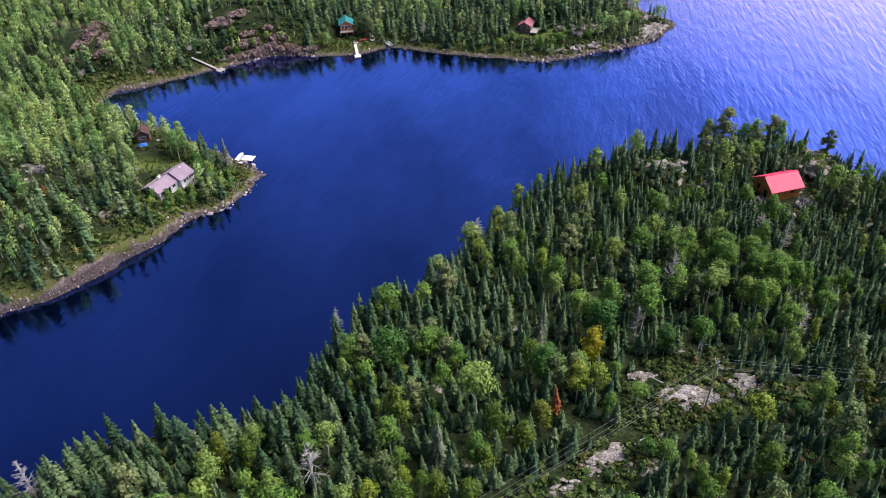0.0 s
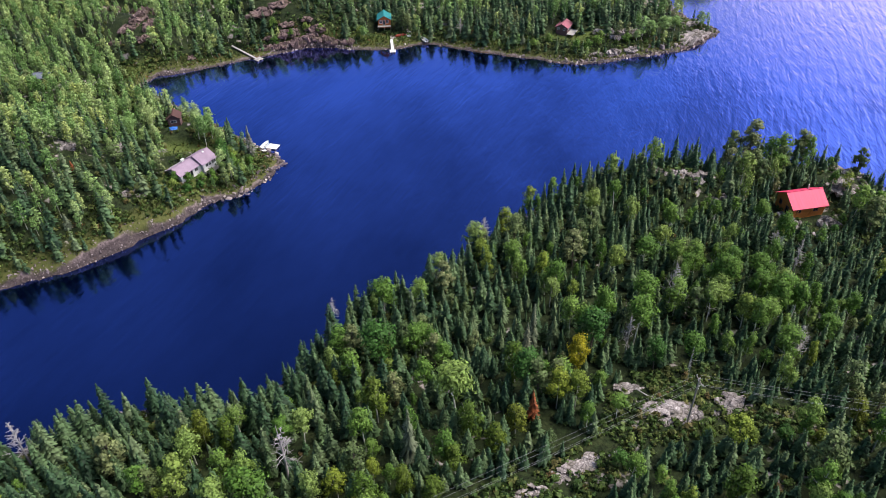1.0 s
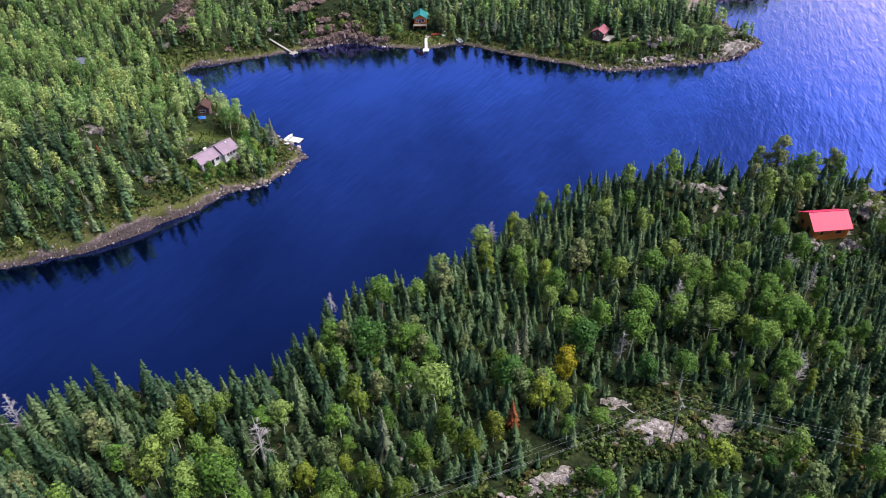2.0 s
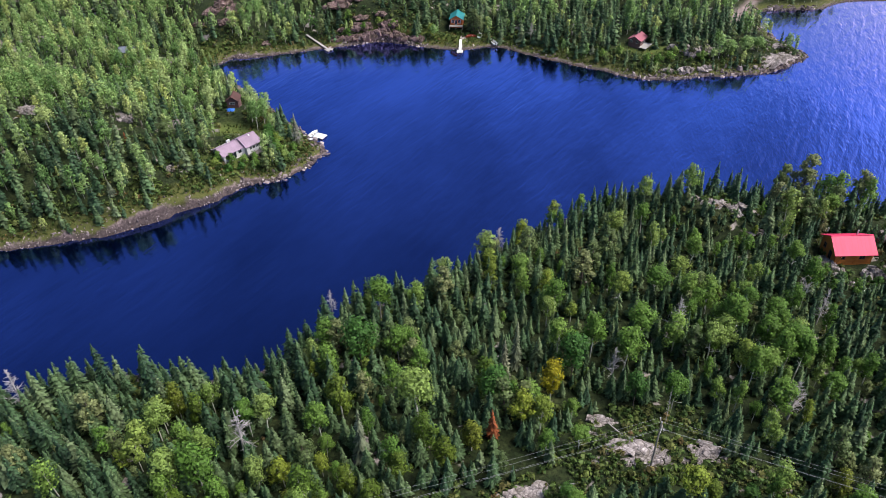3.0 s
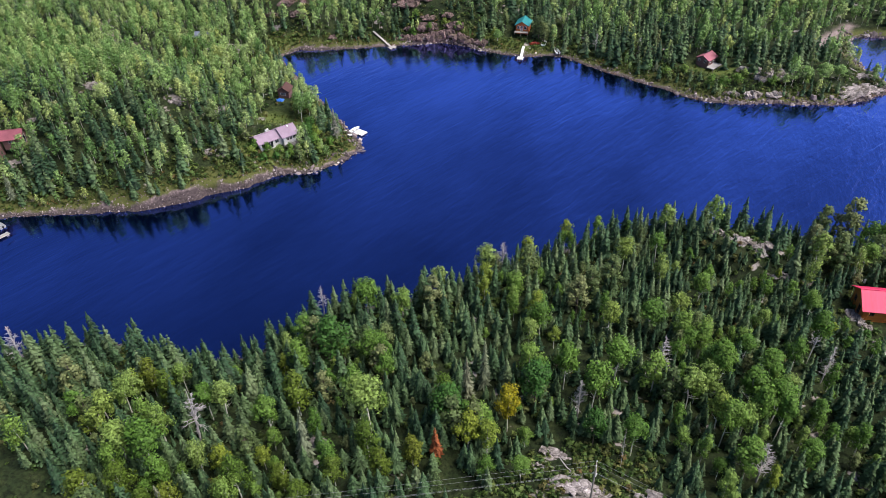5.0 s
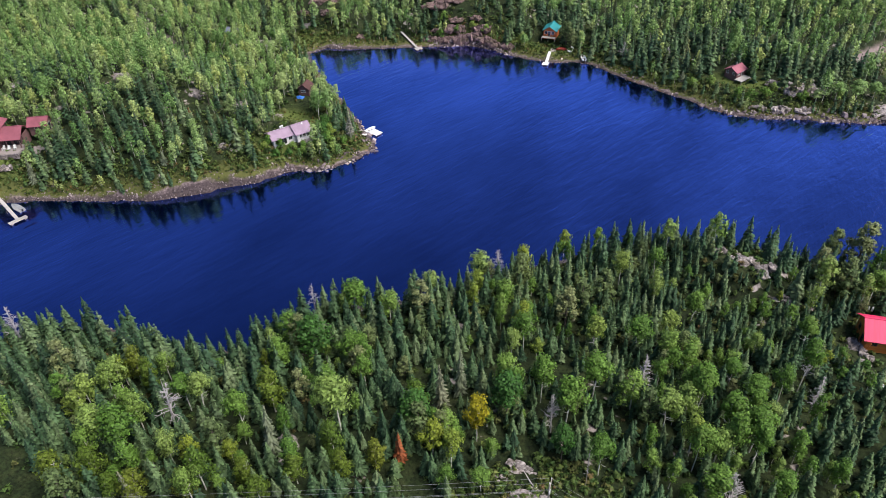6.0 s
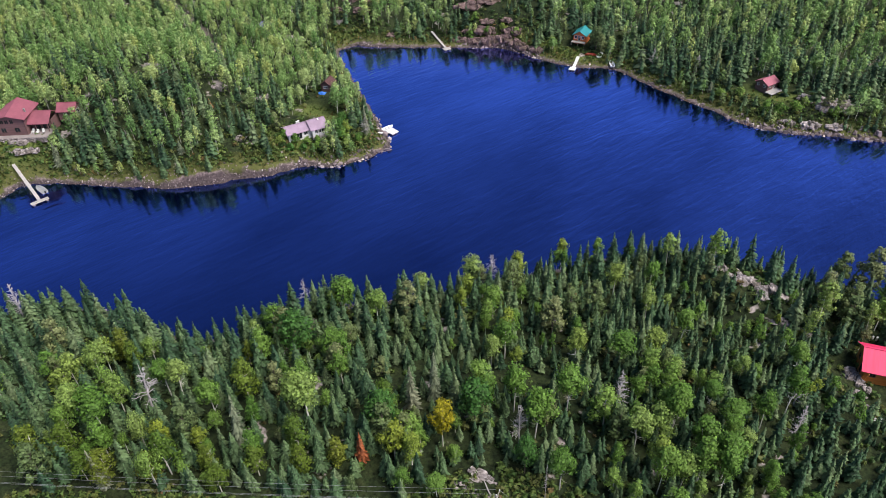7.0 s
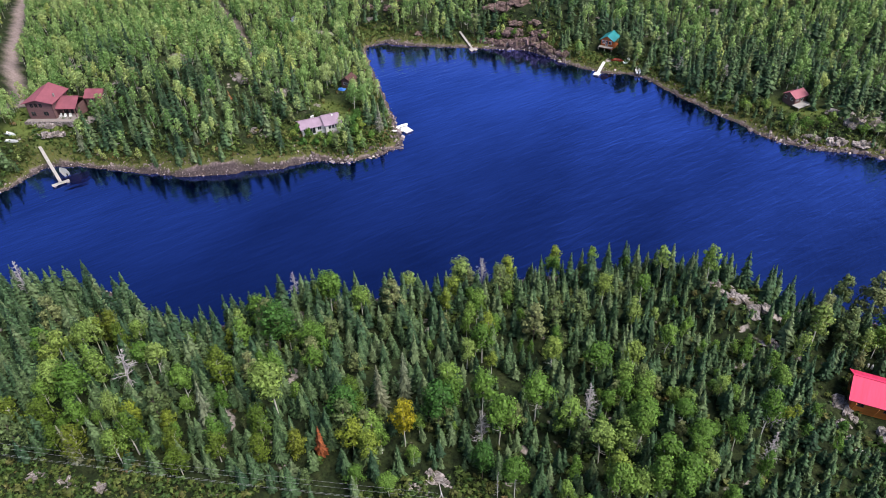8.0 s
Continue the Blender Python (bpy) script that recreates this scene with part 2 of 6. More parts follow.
def build_ground():
    fine_x, fine_y = np.arange(-330, 185, 2.0), np.arange(15, 420, 2.0)
    grow = np.cumsum(1.6 * 1.22 ** np.arange(1, 32))
    xs = np.concatenate([fine_x[0] - grow[::-1], fine_x, fine_x[-1] + grow])
    ys = np.concatenate([fine_y[0] - grow[::-1], fine_y, fine_y[-1] + grow])
    gx, gy = np.meshgrid(xs, ys)
    px, py = gx.ravel(), gy.ravel()
    z, d = terrain(px, py)
    SURVEY.update(xs=xs, ys=ys, z=z.reshape(gx.shape), d=d.reshape(gx.shape))
    i = np.arange(len(px)).reshape(gx.shape)
    faces = np.stack([i[:-1, :-1], i[:-1, 1:], i[1:, 1:], i[1:, :-1]], -1).reshape(-1, 4)
    me = mesh_from("ground", np.stack([px, py, z], 1), faces, [GROUND], smooth=True)
    grass = ellipse(px, py, GRASS_YARDS)
    earth = np.clip(1.6 - np.minimum(line_distance(px, py, ROAD) / 1.8, np.minimum(line_distance(px, py, TRACK), line_distance(px, py, BEACH_TRACK)) / 1.6), 0, 1)
    for key, v in (("shore", d), ("grass", grass), ("earth", earth)):
        me.attributes.new(key, "FLOAT", "POINT").data.foreach_set("value", v.astype(np.float32))
    tagged(new("ground", me), "forest floor of moss, grass and bare granite with rubble shores", "ground", kind="structure")


def ground_material():
    m, n, l, b = material("forest_floor", 0.9, 0.2)
    fine, mid, big = noise_node(n, l, 1.6, 8, 0.7), noise_node(n, l, 0.28, 5, 0.6), noise_node(n, l, 0.07, 4, 0.6)
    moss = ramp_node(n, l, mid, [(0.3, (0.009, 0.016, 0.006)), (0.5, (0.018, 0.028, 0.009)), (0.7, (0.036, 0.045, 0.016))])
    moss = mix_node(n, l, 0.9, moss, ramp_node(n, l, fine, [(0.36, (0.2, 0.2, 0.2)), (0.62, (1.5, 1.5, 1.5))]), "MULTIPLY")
    grass = ramp_node(n, l, fine, [(0.3, (0.05, 0.075, 0.018)), (0.55, (0.095, 0.125, 0.030)), (0.75, (0.16, 0.155, 0.065))])
    rock = ramp_node(n, l, fine, [(0.25, (0.14, 0.11, 0.11)), (0.5, (0.30, 0.26, 0.25)), (0.75, (0.48, 0.42, 0.41))])
    rubble = ramp_node(n, l, fine, [(0.32, (0.05, 0.04, 0.042)), (0.5, (0.15, 0.115, 0.122)), (0.70, (0.30, 0.235, 0.24))])
    rust = ramp_node(n, l, noise_node(n, l, 0.13, 3), [(0.60, (0, 0, 0)), (0.68, (1, 1, 1))])
    rubble = mix_node(n, l, math_node(n, l, "MULTIPLY", rust, 0.6), rubble, (0.34, 0.19, 0.09))
    earth = ramp_node(n, l, fine, [(0.3, (0.15, 0.115, 0.115)), (0.7, (0.30, 0.235, 0.23))])
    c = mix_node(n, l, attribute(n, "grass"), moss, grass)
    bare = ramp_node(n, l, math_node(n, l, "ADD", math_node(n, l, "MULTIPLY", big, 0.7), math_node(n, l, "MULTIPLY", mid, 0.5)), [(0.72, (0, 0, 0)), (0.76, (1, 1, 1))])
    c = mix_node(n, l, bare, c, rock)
    edge = math_node(n, l, "ADD", attribute(n, "shore"), math_node(n, l, "MULTIPLY", math_node(n, l, "SUBTRACT", mid, 0.5), 4.5))
    sedge = ramp_node(n, l, math_node(n, l, "DIVIDE", edge, 10.0), [(0.25, (1, 1, 1)), (0.55, (0, 0, 0))])
    c = mix_node(n, l, sedge, c, mix_node(n, l, fine, (0.025, 0.045, 0.012), (0.12, 0.115, 0.035)))
    strip = ramp_node(n, l, math_node(n, l, "DIVIDE", edge, 10.0), [(0.05, (1, 1, 1)), (0.12, (0, 0, 0))])
    c = mix_node(n, l, strip, c, rubble)
    wet = ramp_node(n, l, math_node(n, l, "DIVIDE", attribute(n, "shore"), 2.0), [(0.12, (0.35, 0.35, 0.35)), (0.5, (1, 1, 1))])
    c = mix_node(n, l, 1.0, c, wet, "MULTIPLY")
    c = mix_node(n, l, attribute(n, "earth"), c, earth)
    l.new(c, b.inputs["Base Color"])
    bump(n, l, b, fine, 0.8, 0.25)
    return m


GROUND = ground_material()
build_ground()


# ---- the lake ----
def ripple_node(n, l, scale, turn, stretch, detail=3):
    """Noise drawn out along crests that run at the angle turn."""
    c = n.new("ShaderNodeTexCoord")
    a, b = n.new("ShaderNodeMapping"), n.new("ShaderNodeMapping")
    a.inputs["Rotation"].default_value, b.inputs["Scale"].default_value = (0, 0, radians(-turn)), (stretch, 1, 1)
    t = n.new("ShaderNodeTexNoise")
    t.inputs["Scale"].default_value, t.inputs["Detail"].default_value, t.inputs["Roughness"].default_value = scale, detail, 0.5
    t.inputs["Distortion"].default_value = 0.4
    l.new(c.outputs["Object"], a.inputs[0])
    l.new(a.outputs[0], b.inputs[0])
    l.new(b.outputs[0], t.inputs["Vector"])
    return t.outputs["Fac"]


def water_material():
    """Dark water under a sky-blue gloss that grows towards grazing view; ruffled in the open, smoother in the bay."""
    m, n, l, b = material("lake_water", 0.3, 0.0)
    b.inputs["Base Color"].default_value = (0.0002, 0.0012, 0.009, 1)
    long_ = ripple_node(n, l, 0.50, 75, 0.22)
    short = ripple_node(n, l, 1.3, 95, 0.30)
    c = n.new("ShaderNodeTexCoord")
    s = n.new("ShaderNodeSeparateXYZ")
    l.new(c.outputs["Object"], s.inputs[0])
    gust = noise_node(n, l, 0.018, 3, 0.5)
    patch = noise_node(n, l, 0.035, 4, 0.55, (1.0, 0.5, 1))
    open_ = n.new("ShaderNodeMapRange")
    open_.inputs["From Min"].default_value, open_.inputs["From Max"].default_value = -40, 120
    open_.inputs["To Min"].default_value, open_.inputs["To Max"].default_value = 0.10, 0.55
    l.new(math_node(n, l, "ADD", s.outputs[0], math_node(n, l, "MULTIPLY", math_node(n, l, "SUBTRACT", gust, 0.5), 150)), open_.inputs[0])
    h = math_node(n, l, "ADD", long_, math_node(n, l, "MULTIPLY", short, 0.25))
    h = math_node(n, l, "MULTIPLY", h, open_.outputs[0])
    bump(n, l, b, h, 1.0, 0.6)
    normal = b.inputs["Normal"].links[0].from_socket
    fr = n.new("ShaderNodeFresnel")
    fr.inputs["IOR"].default_value = 1.33
    l.new(normal, fr.inputs["Normal"])
    gl = n.new("ShaderNodeBsdfGlossy")
    low = n.new("ShaderNodeMapRange")
    low.inputs["From Min"].default_value, low.inputs["From Max"].default_value = 0.09, 0.24
    l.new(fr.outputs[0], low.inputs[0])
    l.new(mix_node(n, l, low.outputs[0], (0.185, 0.305, 0.95), (1.0, 0.80, 0.95)), gl.inputs["Color"])
    l.new(math_node(n, l, "ADD", math_node(n, l, "MULTIPLY", patch, 0.08), 0.05), gl.inputs["Roughness"])
    l.new(normal, gl.inputs["Normal"])
    ms = n.new("ShaderNodeMixShader")
    calm = ramp_node(n, l, patch, [(0.35, (0.72, 0.72, 0.72)), (0.65, (1.12, 1.12, 1.12))])
    share = math_node(n, l, "SUBTRACT", math_node(n, l, "MULTIPLY", fr.outputs[0], 11.5), 0.06)
    share = math_node(n, l, "MULTIPLY", share, calm)
    l.new(math_node(n, l, "MINIMUM", math_node(n, l, "MAXIMUM", share, 0.02), 1.0), ms.inputs[0])
    l.new(b.outputs[0], ms.inputs[1])
    l.new(gl.outputs[0], ms.inputs[2])
    l.new(ms.outputs[0], n["Material Output"].inputs[0])
    return m


WATER = water_material()
bm = bmesh.new()
bmesh.ops.create_grid(bm, x_segments=8, y_segments=8, size=4200)
lake = part("water", bm, WATER, None, "deep blue rippled lake water")
tagged(lake, category="lake", kind="structure")


# ---- trees ----
def tube(path, radii, sides=5):
    path = np.array(path, float)
    v, f = [], []
    for k, (p, r) in enumerate(zip(path, radii)):
        way = Vector(path[min(k + 1, len(path) - 1)] - path[max(k - 1, 0)]).normalized()
        a = way.orthogonal().normalized()
        c = way.cross(a)
        for j in range(sides):
            t = 6.2832 * j / sides
            v.append(p + r * (math.cos(t) * np.array(a) + math.sin(t) * np.array(c)))
    for k in range(len(path) - 1):
        for j in range(sides):
            q, o = k * sides + j, k * sides + (j + 1) % sides
            f.append((q, o, o + sides, q + sides))
    return np.array(v), f


def join(pieces):
    v, f, at = [], [], 0
    for pv, pf in pieces:
        v.append(pv)
        f += [tuple(i + at for i in q) for q in pf]
        at += len(pv)
    return np.vstack(v), f


def conifer_crown(r, high, wide, layers, per, low=0.05, ragged=0.3, slim=0.20):
    """Whorls of drooping boughs that shorten to the tip. Each bough is shaded with the soft round of its spray of needles."""
    t = np.repeat((np.arange(layers) + r.uniform(-0.3, 0.3, layers)) / layers, per)
    k = np.repeat(np.arange(layers), per)
    j = np.tile(np.arange(per), layers)
    keep = j < np.maximum(4, per * (1 - 0.5 * t))
    t, k, j = t[keep], k[keep], j[keep]
    n = len(t)
    many = np.maximum(4, (per * (1 - 0.5 * t)).astype(int))
    side = r.uniform(0, 6.28)
    reach = wide * (1 - np.clip(t, 0, 0.985)) ** 0.86 * (0.88 + 0.12 * np.sin(23 * t + side)) + 0.07
    reach = np.where(t < 0.12, reach * 0.65, reach)
    z = high * (low + (1 - low) * np.clip(t + r.uniform(-0.6, 0.6, n) / layers, 0, 0.99))
    a = 6.2832 * (j + r.uniform(-0.4, 0.4, n)) / many + k * 2.4
    g = reach * r.uniform(1 - ragged, 1.12, n) * (1 + 0.18 * np.sin(2 * a + side) + 0.12 * np.sin(3 * a + 9 * t))
    fall = g * r.uniform(0.30, 0.75, n)
    w = slim * g + 0.6 * slim
    o = np.stack([np.cos(a), np.sin(a), np.zeros(n)], 1)
    s = np.stack([-np.sin(a), np.cos(a), np.zeros(n)], 1)
    up = np.array((0, 0, 1.0))
    lift = lambda h: h[:, None] * up
    v = np.stack([lift(z + 0.10), o * (g * 0.62)[:, None] + s * w[:, None] + lift(z - fall * 0.75 - 0.05), o * g[:, None] + lift(z - fall),
                  o * (g * 0.62)[:, None] - s * w[:, None] + lift(z - fall * 0.75 - 0.05)], 1)
    base = unit(o * 0.75 + up * 0.75 + r.normal(size=(n, 3)) * 0.38)
    nrm = np.stack([unit(base + up * 0.3), unit(base + s * 0.5), unit(base + o * 0.3), unit(base - s * 0.5)], 1)
    q = 4 * np.arange(n)[:, None]
    f = np.concatenate([q + (0, 2, 1), q + (0, 3, 2)])
    face = np.cross(v[:, 2] - v[:, 0], v[:, 1] - v[:, 0])
    if (face * base).sum() < 0:
        f = f[:, ::-1]
    return v.reshape(-1, 3), f, nrm.reshape(-1, 3)


def leafy_crown(r, high, wide, leaves, size, low=0.35, blobs=8, flat=1.05):
    """Leaf sprays on the outside of several overlapping masses, with gaps between, shaded with the round of their mass."""
    mid, tall = high * (low + 1) / 2, high * (1 - low) / 2
    masses = [(np.array((0, 0, high - wide * 0.42)), wide * 0.42), (np.array((0, 0, mid)), wide * 0.6)]
    for k in range(blobs - 2):
        a, t = 2.4 * k + r.uniform(-0.7, 0.7), -0.85 + 1.6 * (k + r.uniform(0, 0.6)) / (blobs - 2)
        out = wide * 0.74 * math.sqrt(max(0.12, 1 - t * t)) * (1 - 0.45 * max(t, -0.4)) * r.uniform(0.45, 1.2)
        masses.append((np.array((math.cos(a) * out, math.sin(a) * out, mid + tall * t)), wide * r.uniform(0.17, 0.42)))
    share = np.array([m[1] ** 1.8 for m in masses])
    k = (share / share.sum() * leaves).astype(int)
    c = np.repeat([m[0] for m in masses], k, axis=0)
    rad = np.repeat([m[1] for m in masses], k)[:, None]
    n = len(c)
    d = unit(r.normal(size=(n, 3)) * (1, 1, 0.9) + (0, 0, 0.35))
    p = c + d * rad * r.uniform(0.35, 1.4, (n, 1)) * (1, 1, flat)
    soft = unit(d * 0.8 + unit((p - (0, 0, mid)) / (wide, wide, tall)) * 0.6 + (0, 0, 0.2) + r.normal(size=(n, 3)) * 0.36)
    q = unit(soft + r.normal(size=(n, 3)) * 0.35)
    a = unit(np.cross(q, r.normal(size=(n, 3))))
    b = np.cross(q, a)
    s = size * r.uniform(0.55, 1.3, (n, 1))
    v = np.stack([p - a * s * 0.6, p + a * s * 0.5 - b * s * 0.45, p + a * s * 0.35 + b * s * 0.5], 1)
    flip = (np.cross(v[:, 1] - v[:, 0], v[:, 2] - v[:, 0]) * soft).sum(1) < 0
    v[flip] = v[flip][:, ::-1]
    return v.reshape(-1, 3), np.arange(3 * n).reshape(n, 3), np.repeat(soft, 3, axis=0)


def stem(r, high, thick, top, lean=0.02, limbs=0, reach=1.0, sides=5, start=0.35):
    bend = r.normal(size=2) * lean * high
    pts = [np.array((bend[0] * t * t, bend[1] * t * t, high * top * t)) for t in (0, 0.35, 0.7, 1.0)]
    pts[0] = pts[0] - np.array((0, 0, 0.4))
    out = [tube(pts, [thick * 1.15, thick, thick * 0.65, thick * 0.15], sides)]
    for k in range(limbs):
        t = r.uniform(start, 0.9)
        p = np.array((bend[0] * t * t, bend[1] * t * t, high * top * t))
        a = r.uniform(0, 6.28)
        g = reach * r.uniform(0.5, 1.0) * (1.15 - t)
        e = p + np.array((math.cos(a) * g, math.sin(a) * g, g * r.uniform(0.5, 1.1)))
        m_ = (p + e) / 2 + np.array((0, 0, -0.1 * g))
        out.append(tube([p, m_, e], [thick * 0.42, thick * 0.3, thick * 0.08], 4))
    return join(out)


def bare_crown(r, high, reach, count, droop=0.1, low=0.2, thick=0.05):
    """Leafless branches with twigs."""
    out = []
    for k in range(count):
        t = low + (0.97 - low) * (k + r.uniform(0, 1)) / count
        a, g = r.uniform(0, 6.28), reach * (1.12 - t) * r.uniform(0.5, 1.15)
        p = np.array((0, 0, high * t))
        o = np.array((math.cos(a), math.sin(a), 0))
        e = p + o * g + np.array((0, 0, -droop * g))
        out.append(tube([p, (p + e) / 2 + np.array((0, 0, 0.12 * g)), e], [thick, thick * 0.7, thick * 0.25], 3))
        for s in (-1, 1):
            q = p + (e - p) * r.uniform(0.4, 0.7)
            w = np.array((-o[1], o[0], 0)) * s * g * 0.3 + o * g * 0.25 + np.array((0, 0, r.uniform(-0.1, 0.25) * g))
            out.append(tube([q, q + w], [thick * 0.5, thick * 0.18], 3))
    return join(out)


def tree_parts(kind, r, detail):
    """Trunk and crown arrays of one tree about ten metres high. detail: 0 far, 1 across the water, 2 middle, 3 near."""
    sides = (3, 3, 4, 6)[detail]
    if kind == "spruce":
        return (stem(r, 10, 0.13, 0.95, 0.004, sides=sides),
                conifer_crown(r, 10, r.uniform(1.9, 2.75), (15, 17, 24, 36)[detail], (7, 8, 12, 16)[detail], slim=(0.27, 0.24, 0.17, 0.13)[detail]), BARK, SPRUCE)
    if kind == "pine":
        return (stem(r, 10, 0.15, 0.92, 0.01, (0, 0, 4, 9)[detail], 2.0, sides),
                leafy_crown(r, 10, 1.9, (170, 240, 600, 1150)[detail], (0.85, 0.75, 0.46, 0.38)[detail], 0.15, 18, 0.7), BARK, PINE)
    return (stem(r, 10, 0.10 if detail > 1 else 0.065, 0.86, 0.04, (0, 1, 5, 11)[detail], 2.4, sides),
            leafy_crown(r, 10, r.uniform(1.35, 2.0) + (0.1 if detail < 2 else 0.3), (230, 370, 720, 1600)[detail], (0.62, 0.49, 0.41, 0.31)[detail],
                        r.uniform(0.15, 0.30) if detail < 2 else r.uniform(0.20, 0.45), 20), BIRCH, BROAD)


def tree_model(name, trunk, crown, bark, leaf, label, category):
    ob = thing(name, Matrix.Identity(4), label, category)
    for key, (v, f, *soft), m in (("trunk", trunk, bark), ("crown", crown, leaf)):
        p = new(key, mesh_from(key, v, f, [m], smooth=key == "trunk", normals=soft[0] if soft else None))
        p.parent = ob
    return ob


DOCKS = [((-127.6, 95.9), (-112.6, 93.2)), ((-59.6, 169.6), (-58.9, 173)), ((-93.3, 239.7), (-82.5, 234.1)), ((-36.8, 251.4), (-35.2, 244)), ((68, 271.6), (72.4, 274.4))]


def clear_of(px, py):
    """False where cabins, yards, roads, rock and the water's edge keep the woods away."""
    z, d = land(px, py)
    ok = d > np.where(py < 180, 1.2, 2.2) + 0.8 * waves(px, py, 11, 9)
    for x, y, rx, ry in CLEARINGS:
        ok &= ((px - x) / rx) ** 2 + ((py - y) / ry) ** 2 > 1
    for a, b in DOCKS:
        ok &= line_distance(px, py, [a, b]) > 2.6
    ok &= (line_distance(px, py, ROAD) > 4.0) & (line_distance(px, py, TRACK) > 2.2) & (line_distance(px, py, BEACH_TRACK) > 2.5)
    return ok, z, d


CLEARINGS = [(-73, 154, 7, 8.5), (-79, 164, 8.5, 6.5), (-85.5, 177, 4.5, 5), (-69, 145, 10, 3.5), (-79, 134, 5, 6), (-112, 218, 15, 4.5), (-138, 104, 9, 8), (-129, 102, 8, 6), (-131, 97, 7, 5),
             (-133, 114, 6, 5), (-125, 96, 6, 7), (-60, 165, 5, 5), (-40, 254, 6, 6.5), (-36, 249, 9, 4), (24, 252, 6, 5), (36, 248, 9, 5), (66, 262, 9, 8), (60, 292, 7, 6),
             (80, 149, 7.5, 8), (79.5, 141, 7, 4), (73, 146, 4, 5), (91, 160, 6, 5), (51, 155, 6, 3.5), (104, 157, 4, 5),
             (-95, 155, 3.5, 4.5), (-101, 146, 3.5, 4.5), (-130.5, 143.5, 4, 5), (-160.5, 128.5, 4, 5), (-81, 137, 4, 3.5),
             (-80, 256, 6, 5), (-69, 250, 9, 4), (-121, 230, 5, 4), (-106, 228, 4, 3), (-127, 240, 7, 9), (-139, 259, 9, 6), (-145, 203, 5, 4), (70, 310, 8, 4), (-85, 173, 4, 4), (-136, 92, 6, 4)]


def scatter(r, x0, x1, y0, y1, step):
    gx, gy = np.meshgrid(np.arange(x0, x1, step), np.arange(y0, y1, step))
    px = gx.ravel() + r.uniform(-0.45, 0.45, gx.size) * step
    py = gy.ravel() + r.uniform(-0.45, 0.45, gx.size) * step
    return px, py


def broad_share(px, py):
    """How likely a tree is an aspen or a birch, by place."""
    s = 0.10 + 0.22 * waves(px, py, 21, 30) - 0.05 * np.clip((-px - 5) / 12, 0, 1)
    west = (px < -50) & (py > 60)
    s = np.where(west, 0.50 + 0.30 * waves(px, py, 22, 40) + 0.4 * ((px > -84) & (py > 152) & (py < 190)) + np.clip((-px - 90) / 90, -0.3, 0.45), s)
    s = np.where((px > -50) & (py > 225), 0.14 + 0.2 * waves(px, py, 23, 28) + np.clip((py - 266) / 45, 0, 0.6), s)
    s = np.where((py < 66) & (px > -30) & (px < 60), s + 0.06, s)
    s = s + 0.10 * np.exp(-(((px - 5) / 30) ** 2 + ((py - 72) / 12) ** 2)) + 0.12 * np.exp(-(((px - 62) / 28) ** 2 + ((py - 110) / 22) ** 2))
    west_edge = west & (px > -132) & (py < 143)
    return np.where(west_edge, s - 0.38, s)


def grow(r, detail, kinds, models):
    """Append transformed copies of the model trees: kinds is a list of (kind, x, y, z, high, turn, fat)."""
    sv, sf, sw, st, sn, at = [], [], [], [], [], 0
    for kind, x, y, z, high, turn, fat in kinds:
        trunk, crown, _, _ = models[kind][r.randint(len(models[kind]))]
        c, s = math.cos(turn), math.sin(turn)
        spin = np.array(((c, -s, 0), (s, c, 0), (0, 0, 1)))
        k = high / 10
        tilt = r.normal(size=2) * 0.025
        tone = r.uniform()
        for w, (v, f, *soft) in ((0, trunk), (1, crown)):
            q = (v @ spin.T) * (k * fat, k * fat, k)
            q[:, :2] += q[:, 2:3] * tilt
            sv.append(q + (x, y, z))
            sn.append(soft[0] @ spin.T if soft else np.zeros(v.shape))
            sf += (np.asarray(f) + at).tolist()
            sw.append(np.full(len(f), w + 2 * (kind in ("spruce", "sapling")) + 4 * (kind == "pine")))
            st.append(np.full(len(v), tone))
            at += len(v)
    return np.vstack(sv), sf, np.concatenate(sw), np.concatenate(st), np.vstack(sn)


# places where only small trees stand: x, y, half widths, share of the full height
LOW_WOODS = [(80, 134, 13, 12, 0.5), (52, 145, 13, 10, 0.55), (-128, 95, 10, 8, 0.45), (24, 246, 9, 7, 0.5), (-84, 168, 7, 7, 0.5), (42, 244, 14, 6, 0.5), (66, 256, 12, 7, 0.55), (-70, 254, 16, 8, 0.55),
             (-42, 250, 10, 6, 0.5), (-128, 235, 12, 9, 0.55), (-138, 252, 12, 9, 0.55), (90, 160, 9, 9, 0.65), (-92, 143, 9, 5, 0.6), (-125, 137, 8, 6, 0.6)]


